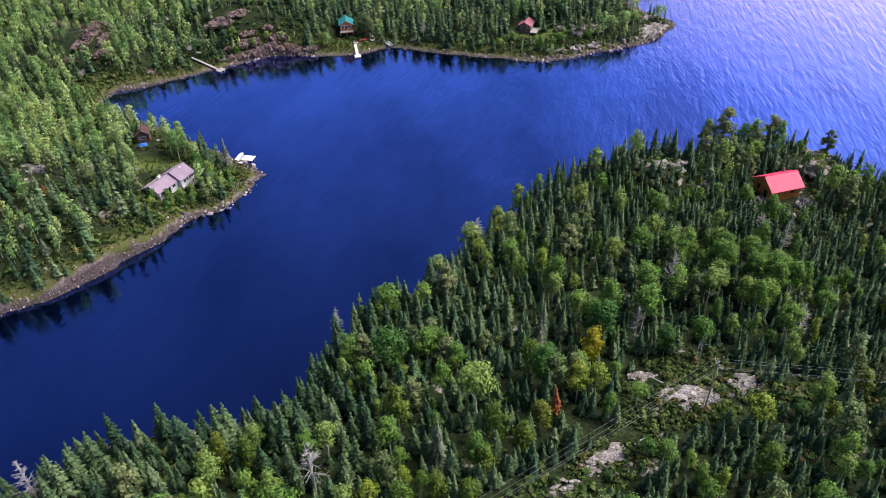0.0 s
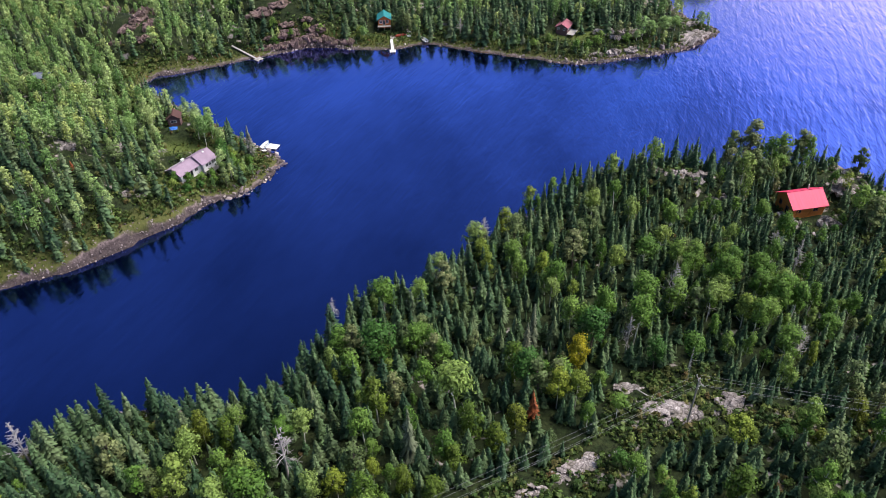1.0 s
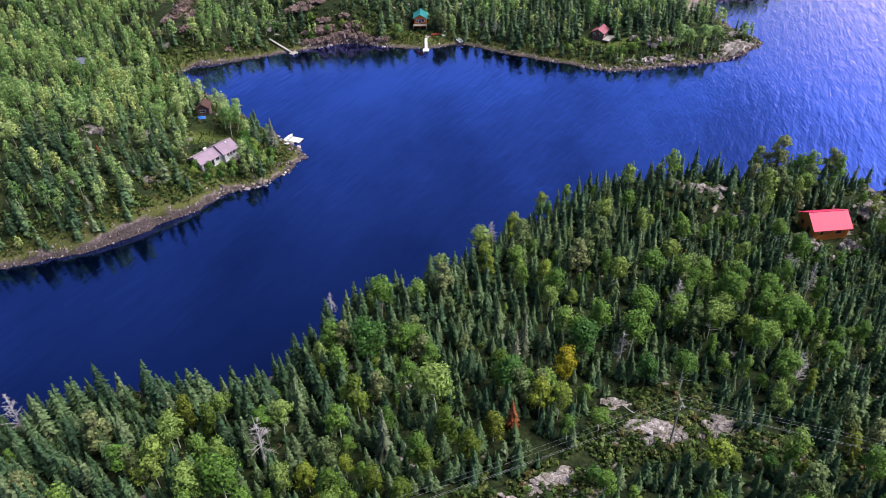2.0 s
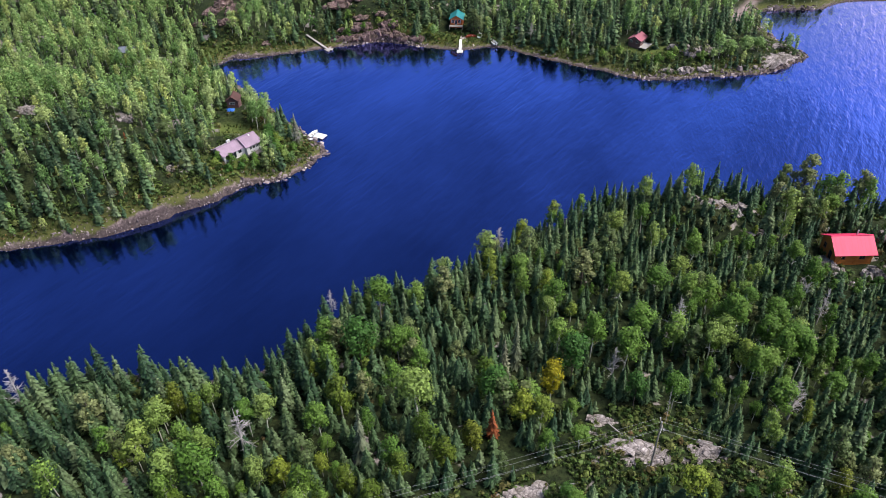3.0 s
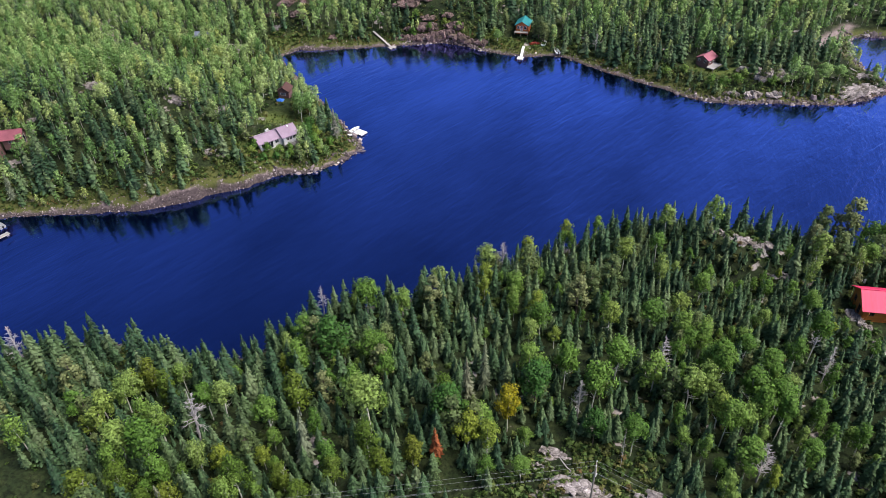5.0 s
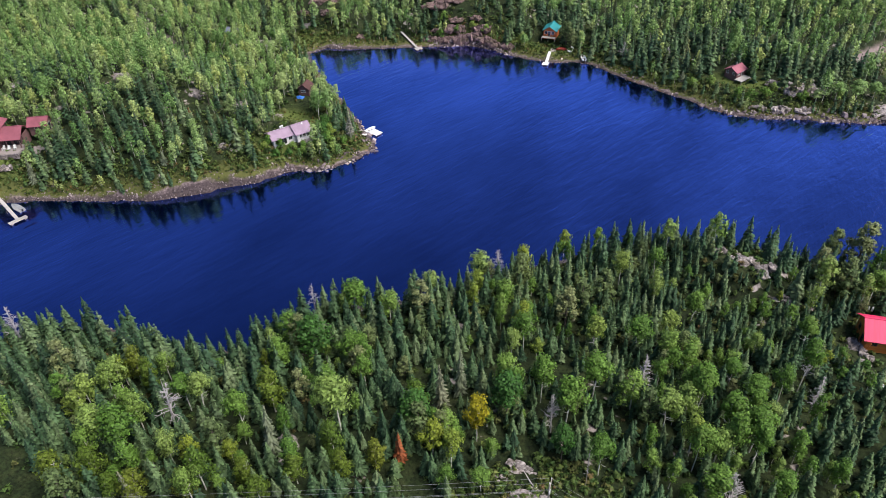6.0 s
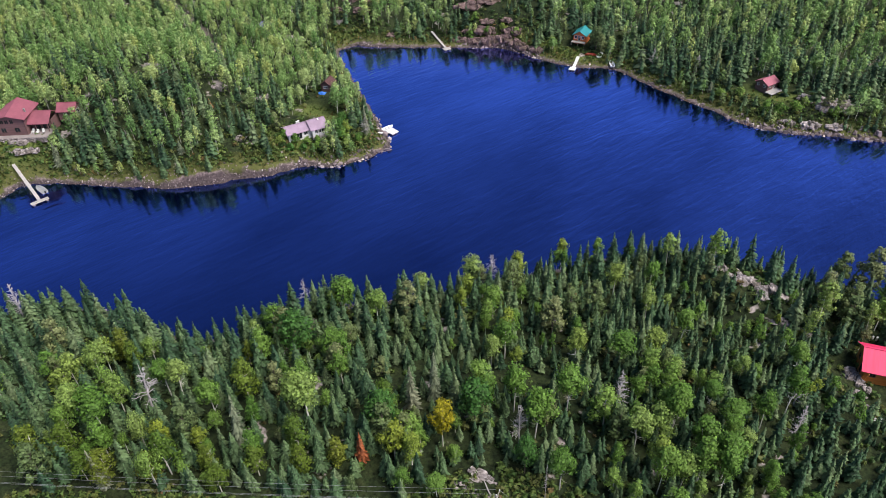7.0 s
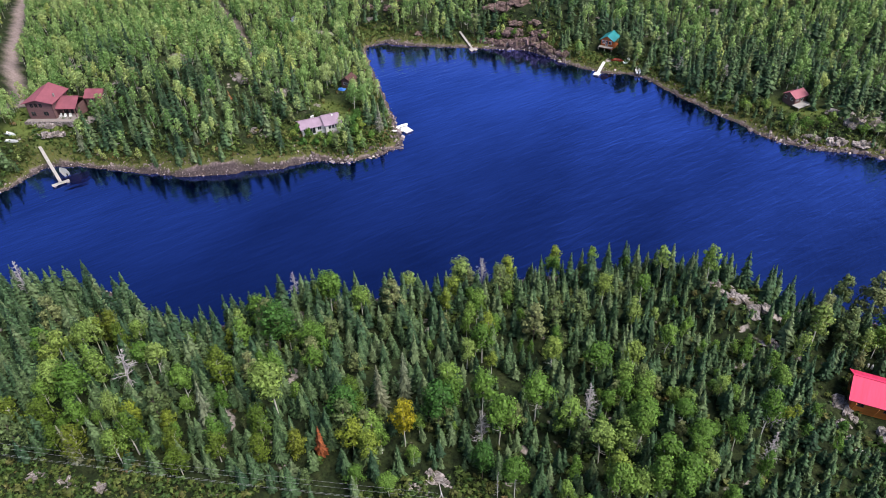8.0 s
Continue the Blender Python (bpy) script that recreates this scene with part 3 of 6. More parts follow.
def plan_woods():
    r = np.random.RandomState(4)
    out = {}
    for land, box, step in (("near", (-90, 125, 38, 180), 2.5), ("west", (-300, -50, 60, 240), 2.9), ("north", (-300, 130, 222, 400), 3.1)):
        px, py = scatter(r, *box, step)
        ok, z, d = clear_of(px, py)
        if land == "near":
            ok &= (py < 185) & inside(px, py, NEAR_LAND) & (py > 40 + 0.16 * np.abs(px - 10))
            ok &= ~inside(px, py, OPEN_CUT) & (px < 72 + 0.463 * (py - 62))
        else:
            ok &= inside(px, py, FAR_LAND)
            ok &= py < np.interp(px, (-200, -184, -75, -50, 23, 40, 68, 101, 130), (296, 302, 297, 310, 364, 360, 348, 328, 304))
            ok &= px > -276 + 0.507 * (py - 140)
            ok &= (py >= 222) if land == "north" else (py < 222)
            if land == "west":
                ok &= (py - 60 > (-px - 190) * 0.9) & (px > -290)
        ok &= r.uniform(size=px.size) < 0.93 - 0.25 * (waves(px, py, 31, 14) > 0.55)
        for x, y, *_ in SPECIAL:
            ok &= (px - x) ** 2 + (py - y) ** 2 > 3.2
        px, py, z, d = px[ok], py[ok], z[ok], d[ok]
        share = broad_share(px, py)
        pick = r.uniform(size=px.size)
        rows = []
        for x, y, h, e, s, p in zip(px, py, z, d, share, pick):
            kind = "aspen" if p < s else ("pine" if r.uniform() < 0.06 else "spruce")
            if land == "near":
                high = r.uniform(6.2, 10.2) * (0.80 if x > 22 and e > 10 else 0.92 if e > 12 else 1.0) if kind == "spruce" else r.uniform(7.8, 10.8)
            else:
                high = r.uniform(6.5, 11.0) if kind == "spruce" else r.uniform(5.5, 9.0)
            if r.uniform() < 0.22:
                high *= r.uniform(0.45, 0.75)
            for lx, ly, rx, ry, cut in LOW_WOODS:
                if ((x - lx) / rx) ** 2 + ((y - ly) / ry) ** 2 < 1:
                    high *= cut
            if e < 7:
                high *= (0.98 if x < 5 else 0.86) + 0.02 * e if land == "near" else 0.6 + 0.055 * e
            rows.append((kind, x, y, h - 0.1, high, r.uniform(0, 6.28), r.uniform(0.88, 1.2) * (1.08 if land == "near" and x < 12 and kind == "spruce" else 1.0)))
        if land == "near":
            px, py = scatter(r, *box, 2.3)
            ok, z, d = clear_of(px, py)
            ok &= inside(px, py, NEAR_LAND) & (py > 50) & ~inside(px, py, OPEN_CUT)
            low = np.zeros(px.shape, bool)
            for lx, ly, rx, ry, cut in LOW_WOODS:
                low |= ((px - lx) / rx) ** 2 + ((py - ly) / ry) ** 2 < 1.2
            ok &= r.uniform(size=px.size) < np.where(low, 0.85, np.where(px > 30, 0.42, 0.34))
            for x, y, h in zip(px[ok], py[ok], z[ok]):
                rows.append(("sapling", x, y, h - 0.1, r.uniform(2.4, 5.2), r.uniform(0, 6.28), r.uniform(1.35, 1.9)))
        out[land] = rows
    return out


# single trees that stand out: x, y, altitude of the top, width factor
ASPENS = [(67.3, 127.4, 17.0, 0.8), (60.5, 104.4, 18.0, 0.85), (63.8, 104.8, 17.5, 0.85), (56.1, 100.2, 17.0, 0.8), (53.3, 111.6, 16.5, 0.85), (-29.6, 56.2, 15.5, 1.1), (-20.6, 70.5, 14.5, 1.0), (32.6, 118.0, 13.5, 1.0), (45.8, 135.7, 12.0, 1.0), (43.7, 92.1, 15.5, 1.0), (3.5, 78.5, 19.3, 1.2), (-23.4, 69.7, 14, 1.0), (-10.3, 70.2, 16.5, 1.0), (-25, 57.5, 16, 1.2), (29, 102.5, 15.6, 0.9), (35, 99.4, 16.6, 1.0), (36.8, 107, 15.5, 1.1),
          (53, 114, 15.5, 1.1), (59, 110.3, 15.5, 1.1), (61, 118.5, 13, 1.1), (63, 109.3, 15.5, 1.1), (54.8, 103, 15.5, 1.0), (49.6, 106.7, 14.6, 1.0), (39.2, 122.6, 12.5, 1.2),
          (43.3, 128, 11.6, 1.1), (56.5, 121, 12.4, 1.0), (66, 137.4, 13, 0.9), (46.6, 72.1, 18.5, 1.0), (75.4, 160.9, 11, 1.0), (30, 79, 13.5, 1.0)]
WEST_ASPENS = [(-75.8, 169.6, 12.0, 0.9), (-78.8, 172.2, 12.0, 0.9), (-75.0, 172.6, 11.0, 0.9), (-88.7, 167.0, 10.5, 0.9), (-90.8, 165.0, 10.0, 0.9), (20.5, 268.5, 16.0, 1.0), (36.0, 266.0, 14.0, 1.2), (39.5, 268.5, 13.0, 1.1), (50.5, 250.0, 7.0, 1.5), (55.4, 253.5, 9.0, 1.5), (60.5, 256.5, 9.5, 1.5), (65.0, 261.0, 8.0, 1.3), (-92.5, 173.5, 12.5, 1.2), (-80.3, 149, 10.5, 0.8), (-82.5, 151, 10, 0.7), (-117.3, 137.5, 21, 1.2), (-126, 207, 9.6, 1.0),
               (-46.5, 249.0, 7.0, 1.1), (22, 262, 14, 0.9), (30, 260.5, 12.5, 0.9), (-95.5, 167, 12.5, 1.1)]
GREENS = [(55.0, 75.5, 13.0, 1.0), (29.5, 69.0, 12.5, 0.9), (-11.8, 90.4, 15.2, 1.25), (37.6, 91.8, 14, 1.0), (26.4, 94, 18, 1.15), (14.8, 83.9, 17.3, 1.1), (-67, 161.5, 7.5, 1.3), (-64.5, 158.5, 6.2, 1.1), (-69, 164.5, 8.0, 1.0)]
LIMES = [(43.2, 74.3, 13, 1.1), (50.0, 75.0, 12.5, 1.1), (68.0, 81.5, 13.5, 1.0), (60.0, 74.5, 13.5, 1.1), (-28.9, 47.7, 14.5, 1.2), (-15.7, 52.4, 13.5, 1.1), (-8.7, 56.0, 14, 1.0), (2.0, 60.9, 14, 1.0), (4.6, 66.3, 14.5, 1.0), (13.6, 74.7, 14.5, 1.1), (13.1, 87.2, 15.5, 1.1), (-19.5, 50.5, 12.5, 1.0), (-2.5, 62.5, 13.5, 0.9), (-38, 70.5, 12.5, 0.9), (-9.5, 76.5, 16.2, 1.15), (6.2, 73.5, 16, 0.9), (-7.6, 58.6, 16.5, 1.0), (-24.8, 51.4, 13.8, 1.0), (45.5, 64, 18, 1.1), (10.5, 70, 15.5, 0.9), (-33, 70, 12.5, 0.9)]
PALES = [(-61.8, 166.6, 11.5, 0.9), (-15.5, 51.4, 15.0, 0.8), (16.1, 96.7, 16.5, 0.8), (-2.9, 69, 19, 0.95), (15, 92, 16.7, 0.8), (-91, 124.5, 11, 1.0), (-120.5, 104.5, 10.5, 0.9), (11, 246.8, 6, 1.3)]
GOLDS = [(23.8, 88.7, 16.5, 0.85)]
RUSTS = [(16.4, 77.4, 15, 0.8), (-96.5, 140.5, 13.5, 0.8)]
GREYS = [(70.0, 123.4, 14.0, 1.0), (33.4, 97.0, 15.0, 1.0), (2.5, 257.0, 9.5, 1.2), (-61.4, 166.0, 9.0, 1.1), (98.5, 118.0, 12.5, 1.0), (62.4, 95.7, 16.3, 1.3), (43.5, 112.3, 15, 1.2), (5, 132, 9.6, 1.2), (-67.2, 65.3, 13.4, 1.2), (68, 131, 11.5, 1.2), (-12, 255.5, 8.8, 1.2)]
SNAGS = [(-22, 65, 16.8, 1.51), (43, 88.7, 15.8, 0.35), (-24, 104, 8.5, 1.3), (-103, 130, 14.5, 0.5), (-99.5, 133, 14, 0.6), (-109, 120, 9, 0.5)]
EDGE_SPRUCES = [(46.5, 72.0, 13.5, 1.0), (39.0, 72.5, 12.5, 1.0), (64.0, 79.0, 14.0, 1.0), (71.5, 81.0, 13.5, 1.0), (-70.7, 173.0, 9.0, 1.2), (-71.8, 177.3, 8.0, 1.1), (-64.5, 168.0, 7.0, 1.2), (-68.6, 168.4, 8.2, 1.2), (-57.3, 75.1, 12.3, 1.0), (-62, 65.4, 14.3, 1.0), (23.2, 153.2, 9.8, 0.9), (29, 154.5, 11.4, 0.9), (33.5, 157, 12, 0.9), (40, 157, 13, 1.0), (8, 133, 9.4, 1.0), (-20, 103, 10.5, 1.0), (-12, 111, 10.5, 0.9)]
EDGE_PINES = [(-33.5, 256.5, 11.5, 1.1), (-31.0, 255, 9.5, 1.0), (-90, 148, 14.5, 1.2), (71.3, 172, 14.5, 1.15), (83, 169.5, 13.5, 1.0), (96, 165, 11.5, 0.9), (66, 170, 12.5, 0.9), (77, 163, 12.5, 1.0)]
SPECIAL = ASPENS + WEST_ASPENS + GREENS + LIMES + PALES + GOLDS + RUSTS + GREYS + SNAGS + EDGE_SPRUCES + EDGE_PINES


def single_trees():
    r = np.random.RandomState(33)
    sets = [(ASPENS, "aspen", BIRCH, BROAD, "light green aspen with a slim white trunk"), (WEST_ASPENS, "birch", BIRCH, YOUNG, "pale green birch with a white trunk near the cabins"),
            (GREENS, "maple", BARK, GREEN, "broad deep green leafy tree"), (LIMES, "birch", BIRCH, LIME, "birch with yellow-green early autumn leaves"),
            (PALES, "pale_spruce", BARK, PALE, "thin greyish spruce losing its needles"), (GOLDS, "golden_aspen", BIRCH, YELLOW, "aspen already turned golden yellow"),
            (RUSTS, "rusty_spruce", BARK, RUST, "dead spruce with rust red needles"), (GREYS, "bare_tree", DEAD, DEAD, "leafless grey tree with fine branches"),
            (SNAGS, "snag", DEAD, DEAD, "bleached dead snag with broken branches"), (EDGE_SPRUCES, "spruce", BARK, SPRUCE, "tall narrow spruce at the shore"),
            (EDGE_PINES, "pine", BARK, PINE, "tall ragged pine on the lakeside knoll")]
    for rows, name, bark, leaf, text in sets:
        for x, y, top, fat in rows:
            z = ground_at(x, y)
            high = max(3.0, top - z)
            if leaf is SPRUCE and name == "spruce" or leaf in (RUST, PALE):
                trunk, crown = stem(r, 10, 0.13, 0.95, 0.01, sides=6), conifer_crown(r, 10, 2.2, 34 if leaf is not PALE else 40, 12, ragged=0.45, slim=0.16 if leaf is not PALE else 0.1)
            elif name == "pine":
                trunk, crown = stem(r, 10, 0.15, 0.92, 0.02, 9, 2.0, 6), leafy_crown(r, 10, 2.2, 1700, 0.42, 0.18, 17, 0.75)
            elif name == "bare_tree":
                trunk, crown = stem(r, 10, 0.13, 0.95, 0.02, sides=6), bare_crown(r, 9.5, 2.4, 60, -0.5, 0.25, 0.055)
            elif name == "snag":
                trunk, crown = stem(r, 10, 0.12, 1.0, 0.03, sides=6), bare_crown(r, 9.8, 2.2, 34, -0.15, 0.35, 0.06)
            else:
                low = r.uniform(0.50, 0.60) if leaf is BROAD else (r.uniform(0.08, 0.25) if leaf is LIME else r.uniform(0.3, 0.45))
                trunk, crown = stem(r, 10, 0.09, 0.9, 0.05, 12, 2.2, 6), leafy_crown(r, 10, r.uniform(1.7, 2.3), 1800, 0.32, low, 26, 1.15)
            ob = tree_model(name, trunk, crown, bark, leaf, text, "tree")
            k = high / 10
            wider = 1.12 if leaf in (BROAD, YOUNG, GREEN, LIME, YELLOW) else 1.0
            lean = 14 if name == "snag" and fat > 1.5 else 1.2
            ob.matrix_world = pose(x, y, z - 0.1, r.normal() * lean, r.normal() * lean, r.uniform(0, 360)) @ Matrix.Diagonal((k ** 0.6 * fat * wider, k ** 0.6 * fat * wider, k, 1))
            tagged(ob, group="trees that stand out")


def build_woods():
    r = np.random.RandomState(9)
    woods = plan_woods()
    label = {"spruce": "narrow dark green spruce on mossy ground", "aspen": "light green aspen with a slim white trunk", "pine": "ragged dark green jack pine"}
    near = [w for w in woods["near"]]
    near.sort(key=lambda w: (w[1] - 25) ** 2 + (w[2] - 80) ** 2)
    singles, rest, count = [], [], {"spruce": 0, "aspen": 0, "pine": 0}
    for w in near:
        if w[0] != "sapling" and count[w[0]] < (290 if w[0] == "spruce" else 170):
            singles.append(w)
            count[w[0]] += 1
        else:
            rest.append(w)
    models = {k: [tree_model(k, *tree_parts(k, r, 3), label[k], "tree") for _ in range(n)] for k, n in (("spruce", 5), ("aspen", 5), ("pine", 2))}
    used = set()
    for kind, x, y, z, high, turn, fat in singles:
        ob = models[kind][r.randint(len(models[kind]))]
        k = high / 10
        m = pose(x, y, z, r.normal() * 1.3, r.normal() * 1.3, math.degrees(turn)) @ Matrix.Diagonal((k * fat, k * fat, k, 1))
        if ob.name in used:
            ob = copy_thing(ob, m)
        else:
            used.add(ob.name)
            ob.matrix_world = m
        tagged(ob, group="trees on the near headland")
    for name, rows, detail, text in (("headland_forest", rest, 2, "dense spruce and aspen woods on the headland"),
                                     ("west_forest", woods["west"], 1, "mixed young birch and spruce woods above the shore"),
                                     ("north_forest", woods["north"], 0, "dark spruce woods with paler birches along the bay")):
        pool = {k: [tree_parts(k, r, detail) for _ in range(6)] for k in ("spruce", "aspen", "pine")}
        pool["sapling"] = [(stem(r, 10, 0.13, 0.95, 0.004, sides=3), conifer_crown(r, 10, r.uniform(1.6, 2.2), 15, 9, slim=0.18), BARK, SPRUCE) for _ in range(6)]
        v, f, w, t, soft = grow(r, detail, rows, pool)
        me = mesh_from(name, v, f, [BIRCH, YOUNG if detail < 2 else BROAD, BARK, SPRUCE, BARK, PINE], w, tint=t, normals=soft)
        tagged(new(name, me), text, "forest", kind="stuff")
    print("trees", {k: len(w) for k, w in woods.items()}, count)


build_woods()
single_trees()


# ---- building helpers ----
LOGS = mottled("oiled_logs", (0.50, 0.16, 0.035), (0.64, 0.24, 0.06), 2.0, 0.6, 0.35, 0.6, (0.3, 0.3, 5))
RED_METAL = mottled("red_metal_roof", (0.66, 0.035, 0.115), (0.74, 0.05, 0.145), 1.2, 0.5, 0.3, 0.12, (8, 0.3, 1))
MAUVE = mottled("mauve_shingles", (0.25, 0.18, 0.25), (0.36, 0.27, 0.355), 2.5, 0.85, 0.2, 0.3)
WHITE = mottled("white_siding", (0.62, 0.61, 0.62), (0.80, 0.79, 0.80), 1.5, 0.6, 0.3, 0.2, (0.3, 0.3, 6))
GREYWALL = mottled("grey_siding", (0.30, 0.29, 0.32), (0.42, 0.41, 0.44), 1.5, 0.7, 0.3, 0.2, (0.3, 0.3, 6))
MAROON = mottled("maroon_shingles", (0.20, 0.060, 0.085), (0.29, 0.095, 0.125), 2.0, 0.8, 0.25, 0.3)
BROWNLOG = mottled("brown_logs", (0.11, 0.058, 0.06), (0.20, 0.115, 0.115), 2.0, 0.7, 0.3, 0.5, (0.3, 0.3, 5))
TEAL = mottled("teal_metal_roof", (0.02, 0.20, 0.22), (0.04, 0.28, 0.30), 1.2, 0.4, 0.5, 0.15, (8, 0.3, 1))
ORANGEWALL = mottled("orange_boards", (0.36, 0.10, 0.035), (0.50, 0.15, 0.05), 1.6, 0.7, 0.3, 0.3, (4, 4, 0.4))
ROSE = mottled("faded_red_roof", (0.29, 0.09, 0.125), (0.39, 0.14, 0.18), 1.5, 0.7, 0.3, 0.2, (6, 0.4, 1))
SLATE = mottled("blue_grey_roof", (0.13, 0.15, 0.21), (0.20, 0.22, 0.29), 1.5, 0.6, 0.3, 0.2)
OLDROOF = mottled("rusty_roof", (0.06, 0.03, 0.028), (0.11, 0.05, 0.045), 1.5, 0.7, 0.3, 0.3)
GREYWOOD = mottled("weathered_wood", (0.22, 0.19, 0.17), (0.40, 0.36, 0.33), 2.0, 0.85, 0.2, 0.4, (4, 0.5, 1))
PALEWOOD = mottled("pale_planks", (0.30, 0.28, 0.275), (0.46, 0.43, 0.42), 2.0, 0.8, 0.2, 0.3, (4, 0.5, 1))
CONCRETE = mottled("concrete", (0.20, 0.17, 0.17), (0.32, 0.28, 0.27), 2.0)
TRIM = mottled("white_trim", (0.68, 0.68, 0.68), (0.80, 0.80, 0.80), 2.0, 0.5, 0.4, 0.1)
HULL = mottled("white_hull", (0.66, 0.68, 0.70), (0.80, 0.81, 0.82), 0.8, 0.3, 0.5, 0.05)
ALU = mottled("dull_aluminium", (0.22, 0.23, 0.25), (0.34, 0.35, 0.37), 1.5, 0.35, 0.6, 0.1)
BLUE = mottled("blue_tarp", (0.02, 0.10, 0.45), (0.04, 0.18, 0.60), 1.5, 0.5, 0.4, 0.3)
DARK = mottled("dark_interior", (0.012, 0.012, 0.014), (0.03, 0.03, 0.03), 2.0)
STEEL = mottled("galvanised_steel", (0.36, 0.37, 0.38), (0.48, 0.49, 0.50), 3.0, 0.4, 0.6, 0.1)
PORCELAIN = mottled("insulator_glaze", (0.55, 0.55, 0.56), (0.7, 0.7, 0.72), 3.0, 0.2, 0.6, 0.05)
CABLE = mottled("bare_cable", (0.28, 0.29, 0.30), (0.36, 0.37, 0.38), 3.0, 0.45, 0.5, 0.05)
RED = mottled("red_paint", (0.45, 0.05, 0.03), (0.55, 0.08, 0.05), 2.0, 0.45, 0.4, 0.1)


def glass_material():
    m, n, l, b = material("window_glass", 0.04, 0.6)
    b.inputs["Base Color"].default_value = (0.02, 0.025, 0.03, 1)
    return m


GLASS = glass_material()


def box(bm, x0, x1, y0, y1, z0, z1):
    v = [bm.verts.new((x, y, z)) for z in (z0, z1) for x, y in ((x0, y0), (x1, y0), (x1, y1), (x0, y1))]
    for q in ((3, 2, 1, 0), (4, 5, 6, 7), (0, 1, 5, 4), (1, 2, 6, 5), (2, 3, 7, 6), (3, 0, 4, 7)):
        bm.faces.new([v[i] for i in q])
    return v


def boxes(*rows):
    bm = bmesh.new()
    for r in rows:
        box(bm, *r)
    return bm


def bar(bm, a, b, thick):
    """A square beam from a to b."""
    a, b = Vector(a), Vector(b)
    m = look(a, b)
    v = []
    for p in (a, b):
        for sx, sy in ((-1, -1), (1, -1), (1, 1), (-1, 1)):
            v.append(bm.verts.new(p + m.to_3x3() @ Vector((sx * thick / 2, sy * thick / 2, 0))))
    for q in ((3, 2, 1, 0), (4, 5, 6, 7), (0, 1, 5, 4), (1, 2, 6, 5), (2, 3, 7, 6), (3, 0, 4, 7)):
        bm.faces.new([v[i] for i in q])
    bmesh.ops.recalc_face_normals(bm, faces=bm.faces)


def wall_bm(a, b, thick, z0, z1, holes):
    """A wall from a to b (plan) with openings (start along it, width, sill, head) that go through it. Inside is to the left."""
    a, b = Vector(a), Vector(b)
    long = (b - a).length
    bm = bmesh.new()
    at = 0.0
    for s, w, lo, hi in sorted(holes):
        box(bm, at, s, 0, thick, z0, z1)
        if lo > z0 + 0.01:
            box(bm, s, s + w, 0, thick, z0, lo)
        box(bm, s, s + w, 0, thick, hi, z1)
        at = s + w
    box(bm, at, long, 0, thick, z0, z1)
    bmesh.ops.remove_doubles(bm, verts=bm.verts, dist=0.001)
    turn = math.atan2(b.y - a.y, b.x - a.x)
    bm.transform(Matrix.Translation((a.x, a.y, 0)) @ Matrix.Rotation(turn, 4, "Z"))
    return bm, turn


def fit_window(parent, a, turn, s, w, lo, hi, frame_mat, door=False):
    m = Matrix.Translation((a[0], a[1], 0)) @ Matrix.Rotation(turn, 4, "Z")
    t = 0.09
    bm = boxes((s - t, s, -0.03, 0.1, lo - t, hi + t), (s + w, s + w + t, -0.03, 0.1, lo - t, hi + t), (s, s + w, -0.03, 0.1, hi, hi + t),
               (s, s + w, -0.03, 0.1, lo - t, lo), (s + w / 2 - 0.025, s + w / 2 + 0.025, 0.0, 0.07, lo, hi))
    bm.transform(m)
    win = part("door" if door else "window", bm, frame_mat, parent)
    bm = boxes((s, s + w, 0.04, 0.055, lo, hi))
    bm.transform(m)
    part("pane", bm, GLASS, win)


def gable_roof(parent, x0, x1, y0, y1, eave, ridge, over, mat_, thick=0.14, label="", ribs=0.0):
    """Two slabs, a ridge cap and, on metal roofs, raised seams. The ridge runs along x."""
    ym, slope = (y0 + y1) / 2, (ridge - eave) / ((y1 - y0) / 2)
    for side, yo in ((-1, y0 - over), (1, y1 + over)):
        zo = eave - over * slope
        bm = bmesh.new()
        v = [bm.verts.new(p) for p in ((x0 - over, ym, ridge), (x1 + over, ym, ridge), (x1 + over, yo, zo), (x0 - over, yo, zo),
                                       (x0 - over, ym, ridge + thick), (x1 + over, ym, ridge + thick), (x1 + over, yo, zo + thick), (x0 - over, yo, zo + thick))]
        for q in ((0, 1, 2, 3), (4, 7, 6, 5), (0, 4, 5, 1), (1, 5, 6, 2), (2, 6, 7, 3), (3, 7, 4, 0)):
            bm.faces.new([v[i] for i in q])
        if ribs:
            for k in range(int((x1 - x0 + 2 * over) / ribs) + 1):
                x = x0 - over + 0.03 + k * ribs
                if x < x1 + over:
                    bar(bm, (x, ym, ridge + thick + 0.01), (x, yo, zo + thick + 0.01), 0.05)
        bmesh.ops.recalc_face_normals(bm, faces=bm.faces)
        part("roof", bm, mat_, parent, label)
    part("ridge_cap", boxes((x0 - over, x1 + over, ym - 0.16, ym + 0.16, ridge + thick - 0.02, ridge + thick + 0.05)), mat_, parent)


